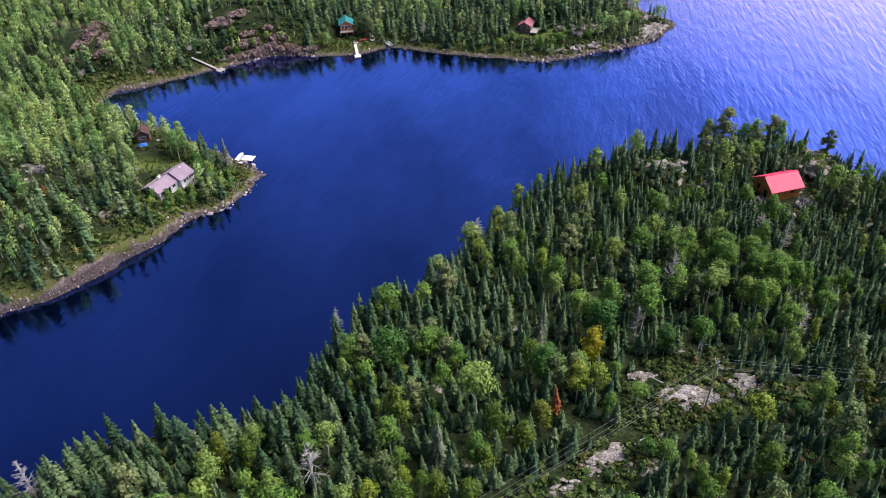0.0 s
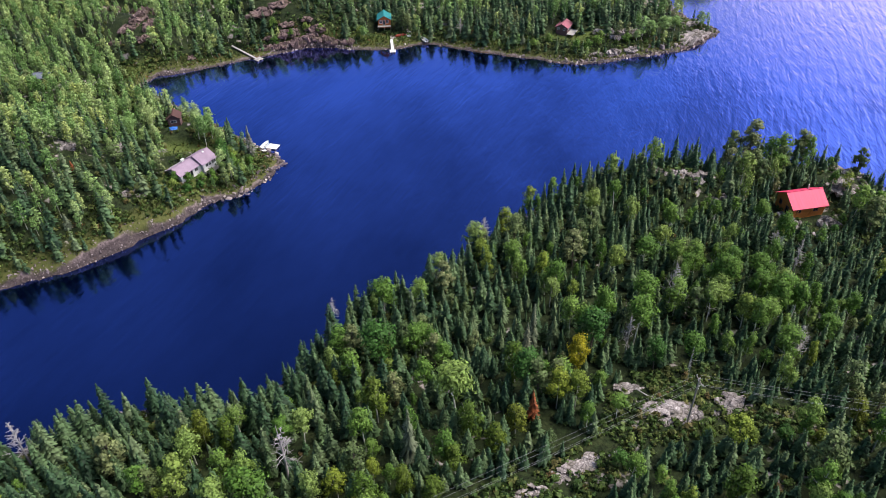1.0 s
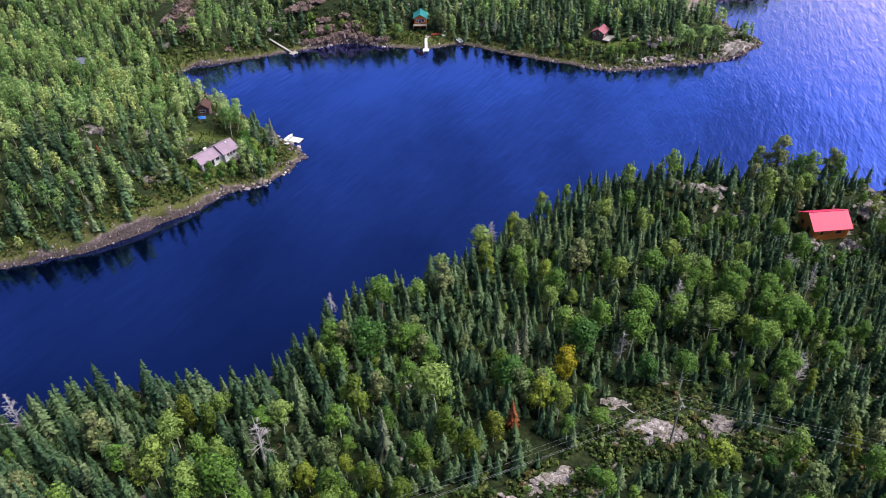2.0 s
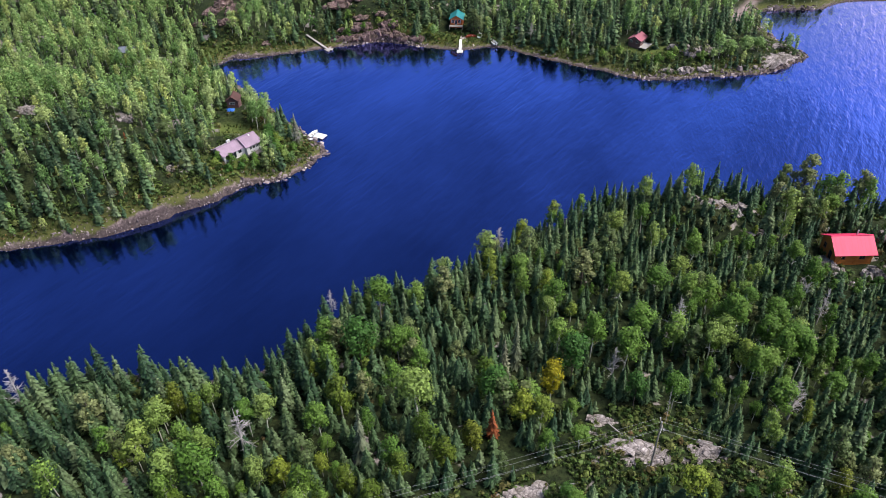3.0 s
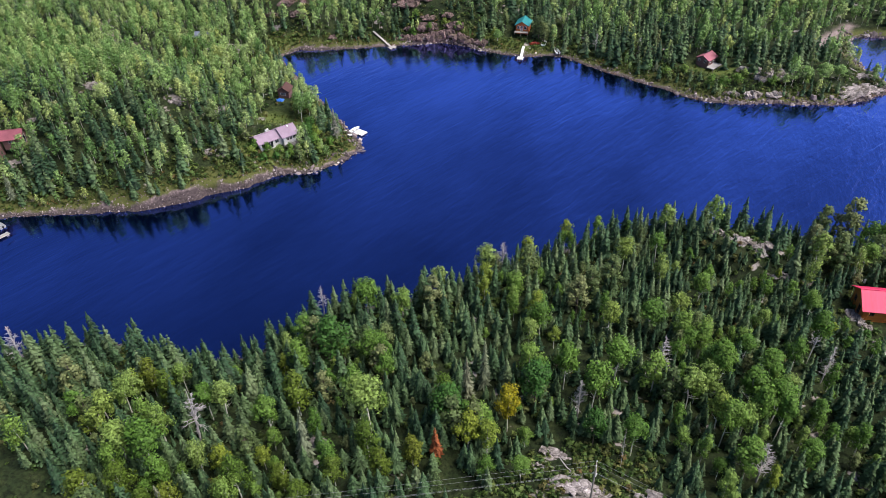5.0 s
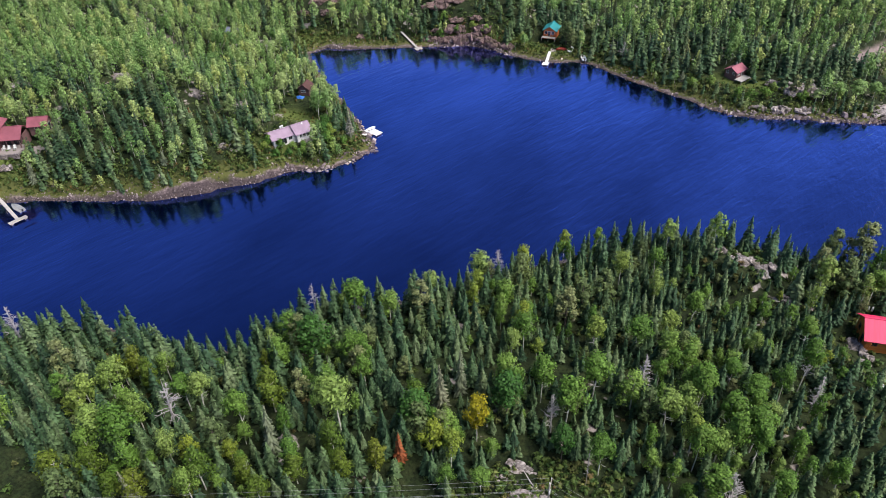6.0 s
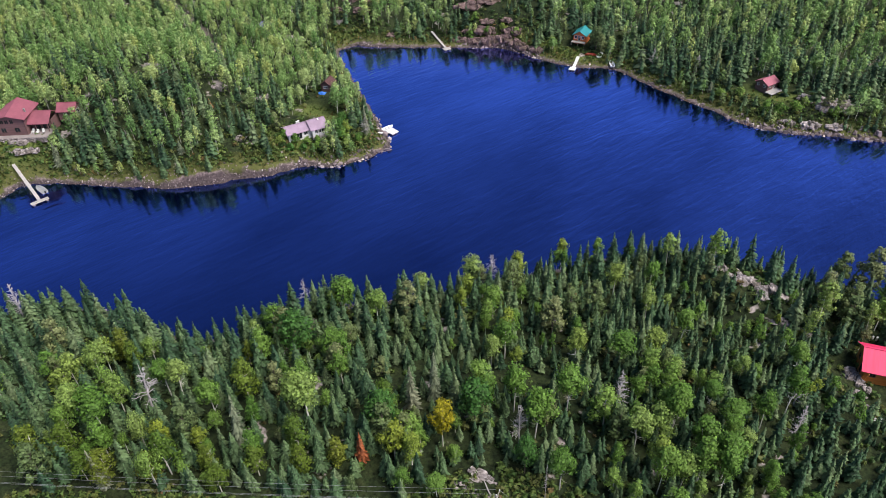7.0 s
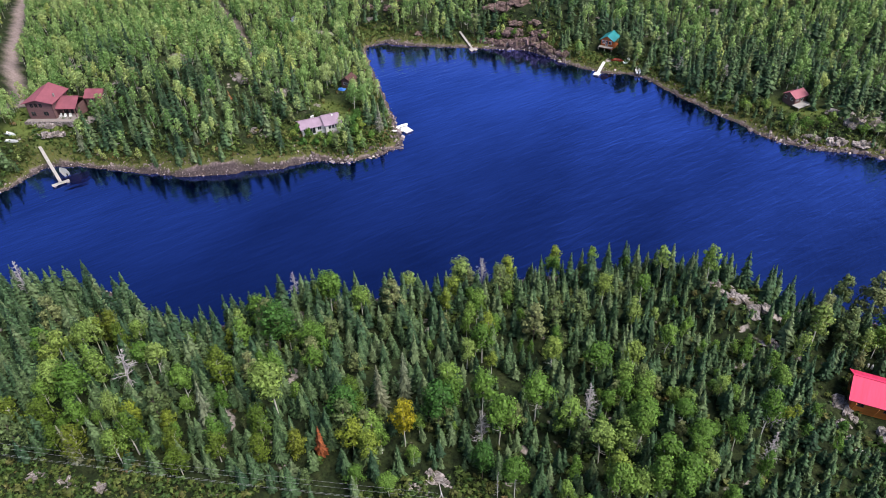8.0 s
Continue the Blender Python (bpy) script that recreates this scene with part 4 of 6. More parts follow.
def house_shell(parent, x0, x1, y0, y1, eave, ridge, wall_mat, frame_mat, holes, low=-0.6, gable_mat=None):
    """Four walls with openings, two gables, a floor. holes: side -> rows of (start, width, sill, head, door)."""
    corner = {"front": ((x0, y0), (x1, y0)), "right": ((x1, y0), (x1, y1)), "back": ((x1, y1), (x0, y1)), "left": ((x0, y1), (x0, y0))}
    for side, (a, b) in corner.items():
        rows = holes.get(side, [])
        bm, turn = wall_bm(a, b, 0.16, low, eave, [h[:4] for h in rows])
        part("wall", bm, wall_mat, parent)
        for s, w, lo, hi, *door in rows:
            fit_window(parent, a, turn, s, w, lo, hi, frame_mat, bool(door))
    for x, d in ((x0, 0.16), (x1, -0.16)):
        bm = bmesh.new()
        tri = [(y0, eave), (y1, eave), ((y0 + y1) / 2, ridge)]
        p = [bm.verts.new((x, y, z)) for y, z in tri] + [bm.verts.new((x + d, y, z)) for y, z in tri]
        for q in ((0, 1, 2), (5, 4, 3), (0, 3, 4, 1), (1, 4, 5, 2), (2, 5, 3, 0)):
            bm.faces.new([p[i] for i in q])
        bmesh.ops.recalc_face_normals(bm, faces=bm.faces)
        part("gable", bm, gable_mat or wall_mat, parent)
    part("floor", boxes((x0 + 0.17, x1 - 0.17, y0 + 0.17, y1 - 0.17, -0.3, 0.0)), DARK, parent)


def deck(parent, x0, x1, y0, y1, z, drop, mat_=None, rail=True):
    mat_ = mat_ or GREYWOOD
    n = max(2, int((y1 - y0) / 0.3))
    for k in range(n):
        part("board", boxes((x0, x1, y0 + (y1 - y0) * k / n, y0 + (y1 - y0) * (k + 0.93) / n, z - 0.08, z)), mat_, parent)
    for x in (x0 + 0.1, (x0 + x1) / 2, x1 - 0.1):
        for y in (y0 + 0.1, y1 - 0.1):
            part("post", boxes((x - 0.07, x + 0.07, y - 0.07, y + 0.07, z - drop, z - 0.08)), mat_, parent)
    if rail:
        k = int((x1 - x0) / 1.2)
        for i in range(k + 1):
            x = x0 + (x1 - x0) * i / k
            part("rail_post", boxes((x - 0.04, x + 0.04, y0, y0 + 0.08, z, z + 0.95)), mat_, parent)
        bm = bmesh.new()
        box(bm, x0, x1, y0 - 0.02, y0 + 0.1, z + 0.95, z + 1.02)
        box(bm, x0, x1, y0 + 0.02, y0 + 0.06, z + 0.45, z + 0.51)
        part("railing", bm, mat_, parent)


def plan_turn(dx, dy):
    return math.degrees(math.atan2(dy, dx))


# ---- the red-roofed log cabin on the headland ----
def red_cabin():
    c = thing("log_cabin", pose(79.0, 150.6, 2.25, 0, 0, 16.5), "orange log cabin with a bright red metal roof among boulders", "cabin")
    house_shell(c, -4.0, 4.0, -3.4, 3.4, 3.15, 5.3, LOGS, BROWNLOG,
                {"front": [(1.0, 1.0, 1.5, 2.5), (5.2, 1.1, 1.5, 2.5)], "left": [(1.2, 0.9, 1.0, 2.2), (4.0, 1.0, 0.0, 2.05, 1)], "right": [(2, 1.2, 1, 2.2)]}, -1.6)
    gable_roof(c, -4.0, 4.0, -3.4, 3.4, 3.15, 5.3, 0.6, RED_METAL, 0.1, "bright red ribbed metal")
    for x in (-3.3, 0.2, 3.4):
        bm = bmesh.new()
        bar(bm, (x, -4.2, 2.65), (x - 0.35, -3.75, 0.6), 0.16)
        part("brace", bm, LOGS, c)
    deck(c, 3.9, 6.0, -2.5, 2.5, 0.0, 1.4, GREYWOOD)
    part("stovepipe", boxes((1.6, 1.85, 1.0, 1.25, 4.4, 5.9)), STEEL, c)


red_cabin()


def gas_bottle(x, y):
    c = thing("gas_bottle", pose(x, y, ground_at(x, y)), "white gas bottle standing behind the log cabin", "gas bottle", "gas bottles")
    bm = bmesh.new()
    bmesh.ops.create_cone(bm, cap_ends=True, segments=14, radius1=0.2, radius2=0.2, depth=0.9, matrix=Matrix.Translation((0, 0, 0.45)))
    bmesh.ops.create_cone(bm, cap_ends=True, segments=14, radius1=0.2, radius2=0.08, depth=0.15, matrix=Matrix.Translation((0, 0, 0.97)))
    part("tank", bm, HULL, c)
    part("valve", boxes((-0.05, 0.05, -0.05, 0.05, 1.03, 1.18)), STEEL, c)


for x, y in ((75.6, 158.2), (76.3, 158.5)):
    gas_bottle(x, y)


# ---- the long cottage on the west point ----
def cottage():
    c = thing("cottage", pose(-72.2, 153.9, 4.75, 0, 0, plan_turn(4.9, 10.3)), "long pale cottage with mauve shingled gable roofs and a lakeside deck", "house")
    # local x along the ridge, front towards the water is -y
    house_shell(c, -6.4, 0.2, -1.9, 3.0, 2.3, 3.5, WHITE, TRIM,
                {"left": [(0.9, 0.8, 1.0, 1.9), (3.0, 0.8, 1.0, 1.9)], "front": [(0.6, 0.9, 0.9, 2.0), (2.3, 1.6, 0.1, 2.1, 1), (4.6, 1.0, 0.9, 2.0)]}, -1.2, GREYWALL)
    gable_roof(c, -6.4, 0.2, -1.9, 3.0, 2.3, 3.5, 0.45, MAUVE, 0.12)
    house_shell(c, 0.25, 4.7, -2.9, 3.0, 2.45, 3.95, WHITE, TRIM,
                {"front": [(0.9, 0.7, 1.0, 2.1), (1.9, 0.7, 1.0, 2.1), (2.9, 0.7, 1.0, 2.1), (3.7, 0.6, 1.0, 2.1)], "right": [(2.0, 1.2, 1.0, 2.1)]}, -1.2, GREYWALL)
    gable_roof(c, 0.25, 4.7, -2.9, 3.0, 2.45, 3.95, 0.45, MAUVE, 0.12)
    for x, y in ((-2.6, 1.3), (-2.0, 1.5)):
        part("chimney", boxes((x - 0.2, x + 0.2, y - 0.2, y + 0.2, 2.8, 3.9), (x - 0.26, x + 0.26, y - 0.26, y + 0.26, 3.9, 4.0)), TRIM, c)
    part("roof_vent", boxes((2.9, 3.3, -0.6, -0.2, 3.7, 4.05)), TRIM, c)
    deck(c, 0.3, 4.7, -4.6, -3.0, 0.0, 1.8, GREYWOOD)
    part("gutter", boxes((-6.8, 0.2, 3.45, 3.6, 2.05, 2.16)), TRIM, c)


cottage()


# ---- the maroon lodge ----
def lodge():
    c = thing("lodge", pose(-138.1, 105.5, 8.8, 0, 0, plan_turn(6.0, 4.8)), "two-storey brown lodge with maroon hipped roofs above a stone terrace", "house")
    holes = {"front": [(0.9, 1.3, 0.9, 2.2), (4.6, 1.4, 0.9, 2.2), (1.3, 0.9, 3.5, 4.6), (2.6, 0.9, 3.5, 4.6), (4.0, 0.9, 3.5, 4.6)]}
    rows = holes["front"]
    bm, turn = wall_bm((-3.9, -4.4), (3.9, -4.4), 0.18, -1.5, 2.85, [h for h in rows[:2]])
    part("wall", bm, BROWNLOG, c)
    for h in rows[:2]:
        fit_window(c, (-3.9, -4.4), turn, *h, BROWNLOG)
    bm, turn = wall_bm((-3.9, -4.4), (3.9, -4.4), 0.18, 2.85, 4.9, [h for h in rows[2:]])
    part("wall", bm, BROWNLOG, c)
    for h in rows[2:]:
        fit_window(c, (-3.9, -4.4), turn, *h, BROWNLOG)
    for a, b in (((3.9, -4.4), (3.9, 4.6)), ((3.9, 4.6), (-3.9, 4.6)), ((-3.9, 4.6), (-3.9, -4.4))):
        part("wall", wall_bm(a, b, 0.18, -1.5, 4.9, [])[0], BROWNLOG, c)
    # main roof: ridge runs back from the low front gable
    for side in (-1, 1):
        bm = bmesh.new()
        p = [(0, -5.3, 6.0), (0, 4.0, 7.4), (side * 4.7, 5.2, 4.75), (side * 4.7, -5.1, 4.75)]
        lo = [bm.verts.new(q) for q in p]
        up = [bm.verts.new((x, y, z + 0.16)) for x, y, z in p]
        bm.faces.new(lo)
        bm.faces.new(up[::-1])
        for i in range(4):
            bm.faces.new((lo[i], lo[(i + 1) % 4], up[(i + 1) % 4], up[i]))
        bmesh.ops.recalc_face_normals(bm, faces=bm.faces)
        part("roof", bm, MAROON, c)
    bm = bmesh.new()
    p = [(0, 4.0, 7.4), (4.7, 5.2, 4.75), (-4.7, 5.2, 4.75)]
    lo, up = [bm.verts.new(q) for q in p], [bm.verts.new((x, y, z + 0.16)) for x, y, z in p]
    bm.faces.new(lo), bm.faces.new(up[::-1])
    for i in range(3):
        bm.faces.new((lo[i], lo[(i + 1) % 3], up[(i + 1) % 3], up[i]))
    bmesh.ops.recalc_face_normals(bm, faces=bm.faces)
    part("roof", bm, MAROON, c)
    bm = bmesh.new()
    tri = [(-3.9, 4.9), (3.9, 4.9), (0, 5.95)]
    v = [bm.verts.new((x, y, z)) for y in (-4.4, -4.22) for x, z in tri]
    for q in ((0, 1, 2), (5, 4, 3), (0, 3, 4, 1), (1, 4, 5, 2), (2, 5, 3, 0)):
        bm.faces.new([v[i] for i in q])
    bmesh.ops.recalc_face_normals(bm, faces=bm.faces)
    part("gable", bm, BROWNLOG, c)
    # lower wing with the covered porch
    bm, turn = wall_bm((3.95, -1.2), (9.6, -1.2), 0.16, -1.2, 2.6, [(0.5, 1.8, 0.05, 2.1), (3.0, 1.8, 0.05, 2.1)])
    part("wall", bm, BROWNLOG, c)
    for s in (0.5, 3.0):
        fit_window(c, (3.95, -1.2), 0.0, s, 1.8, 0.05, 2.1, BROWNLOG, True)
    for a, b in (((9.6, -1.2), (9.6, 3.6)), ((9.6, 3.6), (3.95, 3.6))):
        part("wall", wall_bm(a, b, 0.16, -1.2, 2.6, [])[0], BROWNLOG, c)
    gable_roof(c, 4.2, 9.6, -3.2, 3.8, 2.7, 4.7, 0.35, MAROON, 0.14)
    for x in (6.0, 9.4):
        part("post", boxes((x - 0.1, x + 0.1, -3.3, -3.1, -0.1, 2.6)), BROWNLOG, c)
    part("chimney", boxes((3.4, 3.8, -1.5, -1.1, 4.6, 6.5)), CONCRETE, c)
    part("terrace", boxes((-4.6, 9.6, -6.2, -4.45, -0.5, -0.05), (4.0, 10.0, -4.45, -1.25, -0.5, -0.05)), CONCRETE, c)
    n = 26
    bm = bmesh.new()
    r = random.Random(3)
    for k in range(n):
        x = -4.7 + 14.2 * k / n
        box(bm, x, x + 0.52, -6.65 + r.uniform(-0.1, 0.1), -6.22, -1.5, 0.0 + r.uniform(-0.15, 0.05))
    part("stone_edge", bm, ROCK, c)


def garage():
    c = thing("garage", pose(-131.2, 117.2, 10.2, 0, 0, 38) @ Matrix.Scale(0.8, 4), "small brown outbuilding with a maroon roof and open bay", "shed")
    house_shell(c, -3.0, 3.0, -2.8, 2.8, 2.4, 4.3, BROWNLOG, TRIM, {"right": [(1.0, 2.6, -0.4, 2.1, 1)], "front": [(2, 1.0, 1.0, 1.9)]}, -1.5)
    gable_roof(c, -3.0, 3.0, -2.8, 2.8, 2.4, 4.3, 0.5, MAROON, 0.14)


def deck_chair():
    c = thing("deck_chair", pose(0, 0, 0), "white slatted garden chair on the terrace", "chair", "chairs on the terrace")
    part("seat", boxes(*[(-0.32, 0.32, -0.3 + 0.13 * k, -0.19 + 0.13 * k, 0.36, 0.40) for k in range(5)]), TRIM, c)
    bm = boxes(*[(-0.32 + 0.13 * k, -0.21 + 0.13 * k, 0, 0.03, 0, 0.8) for k in range(5)])
    bm.transform(Matrix.Translation((0, 0.33, 0.36)) @ Matrix.Rotation(radians(-18), 4, "X"))
    part("backrest", bm, TRIM, c)
    for x in (-0.33, 0.28):
        for y in (-0.3, 0.3):
            part("leg", boxes((x, x + 0.05, y - 0.03, y + 0.03, 0, 0.6)), TRIM, c)
        part("armrest", boxes((x - 0.04, x + 0.09, -0.36, 0.36, 0.6, 0.63)), TRIM, c)
    return c


# ---- cabins across the bay and sheds ----
def teal_cabin():
    c = thing("cabin", pose(-40.6, 259.6, 4.6, 0, 0, 100) @ Matrix.Scale(0.82, 4), "orange boarded cabin with a teal metal roof and white windows", "cabin")
    house_shell(c, -3.8, 3.2, -2.7, 2.7, 2.6, 4.2, ORANGEWALL, TRIM,
                {"left": [(0.6, 1.0, 0.8, 2.1), (2.1, 0.9, 0.1, 2.1, 1), (3.6, 1.0, 0.8, 2.1)], "back": [(1.5, 1.0, 0.9, 2.0), (4.5, 1.0, 0.9, 2.0)]}, -1.4)
    gable_roof(c, -3.8, 3.2, -2.7, 2.7, 2.6, 4.2, 0.6, TEAL, 0.1, "teal ribbed metal")
    part("porch", boxes((-6.0, -4.05, -3.0, 3.0, -0.25, -0.05)), GREYWOOD, c)
    for y in (-2.9, 0, 2.9):
        part("post", boxes((-5.95, -5.8, y - 0.08, y + 0.08, -1.5, -0.25)), GREYWOOD, c)


def rose_cabin():
    c = thing("cabin", pose(25.3, 255.0, 4.6, 0, 0, 70) @ Matrix.Scale(0.76, 4), "small brown cabin with a faded red roof and plank deck", "cabin")
    house_shell(c, -3.3, 3.3, -2.8, 2.8, 2.3, 3.8, BROWNLOG, TRIM, {"left": [(0.8, 0.9, 0.9, 1.9), (3.6, 0.9, 0.9, 1.9)], "front": [(1, 1.0, 0.9, 1.9), (3.6, 1.0, 0, 2.0, 1)]}, -1.6)
    gable_roof(c, -3.3, 3.3, -2.8, 2.8, 2.3, 3.8, 0.5, ROSE, 0.12)
    part("deck", boxes((-4.6, 2.5, -6.2, -2.85, -0.4, -0.2)), PALEWOOD, c)
    for x in (-4.4, -1, 2.3):
        part("post", boxes((x - 0.08, x + 0.08, -6.1, -5.94, -2.4, -0.4)), GREYWOOD, c)
    part("chimney", boxes((1.0, 1.4, 0.6, 1.0, 3.0, 4.6)), CONCRETE, c)


def shed():
    c = thing("shed", pose(-88.6, 179.4, ground_at(-88.6, 179.4) + 0.2, 0, 0, 108), "small dark grey-brown sauna shed with a rusty roof", "shed")
    house_shell(c, -1.9, 1.9, -1.7, 1.7, 2.5, 3.7, BROWNLOG, TRIM, {"left": [(0.9, 1.5, 1.2, 1.8)]}, -0.8)
    gable_roof(c, -1.9, 1.9, -1.7, 1.7, 2.5, 3.7, 0.4, OLDROOF, 0.1)
    t = thing("tarpaulin", pose(-87.6, 175.2, ground_at(-87.6, 175.2), 0, 0, 20), "crumpled blue tarpaulin on the grass", "tarp")
    bm = bmesh.new()
    bmesh.ops.create_grid(bm, x_segments=10, y_segments=8, size=1)
    r = random.Random(5)
    for v in bm.verts:
        e = max(abs(v.co.x), abs(v.co.y))
        v.co = Vector((v.co.x * 1.3 + r.uniform(-0.1, 0.1), v.co.y * 0.9 + r.uniform(-0.1, 0.1), 0.05 + (1 - e) * 0.6 + r.uniform(0, 0.15)))
    part("sheet", bm, BLUE, t)


def far_shed(x, y, turn, roof, label):
    c = thing("shed", pose(x, y, ground_at(x, y), 0, 0, turn), label, "shed")
    house_shell(c, -2.6, 2.6, -2.0, 2.0, 2.2, 3.2, GREYWOOD, TRIM, {"front": [(1.5, 0.9, 0.9, 1.7)]}, -0.8)
    gable_roof(c, -2.6, 2.6, -2.0, 2.0, 2.2, 3.2, 0.4, roof, 0.1)


# ---- docks and boats ----
def dock(a, b, wide, head, label, mat_=None, head_wide=2.2, floats=False):
    """A plank dock from the shore a to its end b, with a head across the end (length either side)."""
    a, b = Vector((*a, 0)), Vector((*b, 0))
    long = (b - a).length
    c = thing("dock", pose(a.x, a.y, 0, 0, 0, plan_turn(b.x - a.x, b.y - a.y)), label, "dock", "docks in the bay")
    mat_ = mat_ or PALEWOOD
    n = int(long / 0.28)
    lift = max(0.0, ground_at(a.x, a.y) - 0.1)

    def sloped(bm):
        for v in bm.verts:
            v.co.z += (lift + 0.5) * max(0.0, 1 - v.co.x / long)
        return bm

    for k in range(n):
        part("plank", sloped(boxes((long * k / n, long * (k + 0.9) / n, -wide / 2, wide / 2, 0.42, 0.48))), mat_, c)
    for y in (-wide / 2, wide / 2 - 0.12):
        part("stringer", sloped(boxes((0, 0.6 * long, y, y + 0.12, 0.2, 0.42), (0.6 * long, long, y, y + 0.12, 0.2, 0.42))), GREYWOOD, c)
    if head:
        lo, hi = head
        n = int((hi - lo) / 0.28)
        for k in range(n):
            part("platform_plank", boxes((long, long + head_wide, lo + (hi - lo) * k / n, lo + (hi - lo) * (k + 0.9) / n, 0.43, 0.49)), mat_, c)
        for y in (lo + 0.3, hi - 0.9):
            part("float", boxes((long + 0.2, long + head_wide - 0.2, y, y + 0.6, -0.3, 0.42)), GREYWOOD, c)
    for k in range(1, max(2, int(long / 4))):
        for y in (-wide / 2 - 0.06, wide / 2 + 0.06):
            x = long * k / max(2, int(long / 4))
            bm = bmesh.new()
            bmesh.ops.create_cone(bm, cap_ends=True, segments=8, radius1=0.07, radius2=0.07, depth=3.0, matrix=Matrix.Translation((x, y, -0.5)))
            part("pile", bm, GREYWOOD, c)
    return c


def hull_mesh(long, wide, high, open_top=True):
    bm = bmesh.new()
    rings = []
    for k in range(9):
        t = k / 8
        w = wide / 2 * (1 - max(0, (t - 0.45) / 0.55) ** 2.2) * (0.9 + 0.1 * min(1, t * 4)) + 0.02
        x, sheer = long * (t - 0.5), high * (1 + 0.25 * t * t)
        keel = 0.0 + 0.5 * high * max(0, (t - 0.75) / 0.25) ** 2
        rings.append([bm.verts.new((x, s * w * f, z)) for s, f, z in ((-1, 1, sheer), (-1, 0.8, keel + 0.12), (0, 0, keel), (1, 0.8, keel + 0.12), (1, 1, sheer),
                                                                       (1, 0.88, sheer - 0.02), (0, 0, keel + 0.18), (-1, 0.88, sheer - 0.02))])
    for a, b in zip(rings[:-1], rings[1:]):
        for i in range(8):
            bm.faces.new((a[i], a[(i + 1) % 8], b[(i + 1) % 8], b[i]))
    bm.faces.new(rings[0][::-1]), bm.faces.new(rings[-1])
    bmesh.ops.recalc_face_normals(bm, faces=bm.faces)
    return bm


def boat(x, y, z, turn, label, long=4.6, wide=1.7, motor=True, mat_=None, tip=0):
    c = thing("boat", pose(x, y, z, tip, 0, turn), label, "boat", "small boats")
    part("hull", hull_mesh(long, wide, 0.62), mat_ or HULL, c)
    for k in (-0.22, 0.08):
        part("bench", boxes((long * k, long * k + 0.3, -wide * 0.42, wide * 0.42, 0.38, 0.43)), PALEWOOD if mat_ else GREYWOOD, c)
    if motor:
        part("motor", boxes((-long / 2 - 0.35, -long / 2, -0.16, 0.16, 0.45, 0.95), (-long / 2 - 0.22, -long / 2 - 0.1, -0.06, 0.06, -0.2, 0.45)), DARK, c)
    return c


def rock_material(name, a, b_, c_, stain):
    m, n, l, b = material(name, 0.88, 0.25)
    f, g = noise_node(n, l, 2.2, 8, 0.7), noise_node(n, l, 0.45, 4, 0.6)
    col = ramp_node(n, l, f, [(0.28, a), (0.52, b_), (0.74, c_)])
    lich = ramp_node(n, l, g, [(0.5, (0, 0, 0)), (0.62, (1, 1, 1))])
    info = n.new("ShaderNodeObjectInfo")
    col = mix_node(n, l, math_node(n, l, "MULTIPLY", lich, 0.6), col, stain)
    joints = n.new("ShaderNodeTexVoronoi")
    joints.feature = "DISTANCE_TO_EDGE"
    joints.inputs["Scale"].default_value = 0.9
    c = n.new("ShaderNodeTexCoord")
    l.new(c.outputs["Object"], joints.inputs["Vector"])
    crack = ramp_node(n, l, joints.outputs["Distance"], [(0.0, (0.35, 0.33, 0.32)), (0.07, (1, 1, 1))])
    col = mix_node(n, l, 0.8, col, crack, "MULTIPLY")
    tone = math_node(n, l, "MULTIPLY_ADD", info.outputs["Random"], 0.7)
    tone.node.inputs[2].default_value = 0.6
    col = mix_node(n, l, 1.0, col, tone, "MULTIPLY")
    l.new(col, b.inputs["Base Color"])
    bump(n, l, b, math_node(n, l, "ADD", f, math_node(n, l, "MULTIPLY", crack, 0.5)), 0.9, 0.25)
    return m


ROCK = rock_material("granite", (0.09, 0.075, 0.075), (0.30, 0.262, 0.262), (0.60, 0.55, 0.55), (0.105, 0.09, 0.065))
PINKROCK = rock_material("pink_granite", (0.055, 0.034, 0.034), (0.165, 0.110, 0.108), (0.40, 0.31, 0.31), (0.07, 0.06, 0.035))


def rock_block(r, rx, ry, rz, points=16, turn=None):
    """One angular block with flat joint faces."""
    bm = bmesh.new()
    d = r.normal(size=(points, 3))
    d = d / np.abs(d).max(axis=1, keepdims=True) ** 0.8 / np.linalg.norm(d, axis=1, keepdims=True) ** 0.2
    verts = [bm.verts.new((q[0] * rx, q[1] * ry, q[2] * rz)) for q in d]
    if turn:
        for v in verts:
            v.co = turn @ v.co
    bmesh.ops.convex_hull(bm, input=verts)
    bmesh.ops.delete(bm, geom=[v for v in bm.verts if not v.link_faces], context="VERTS")
    bm.verts.index_update()
    return bm


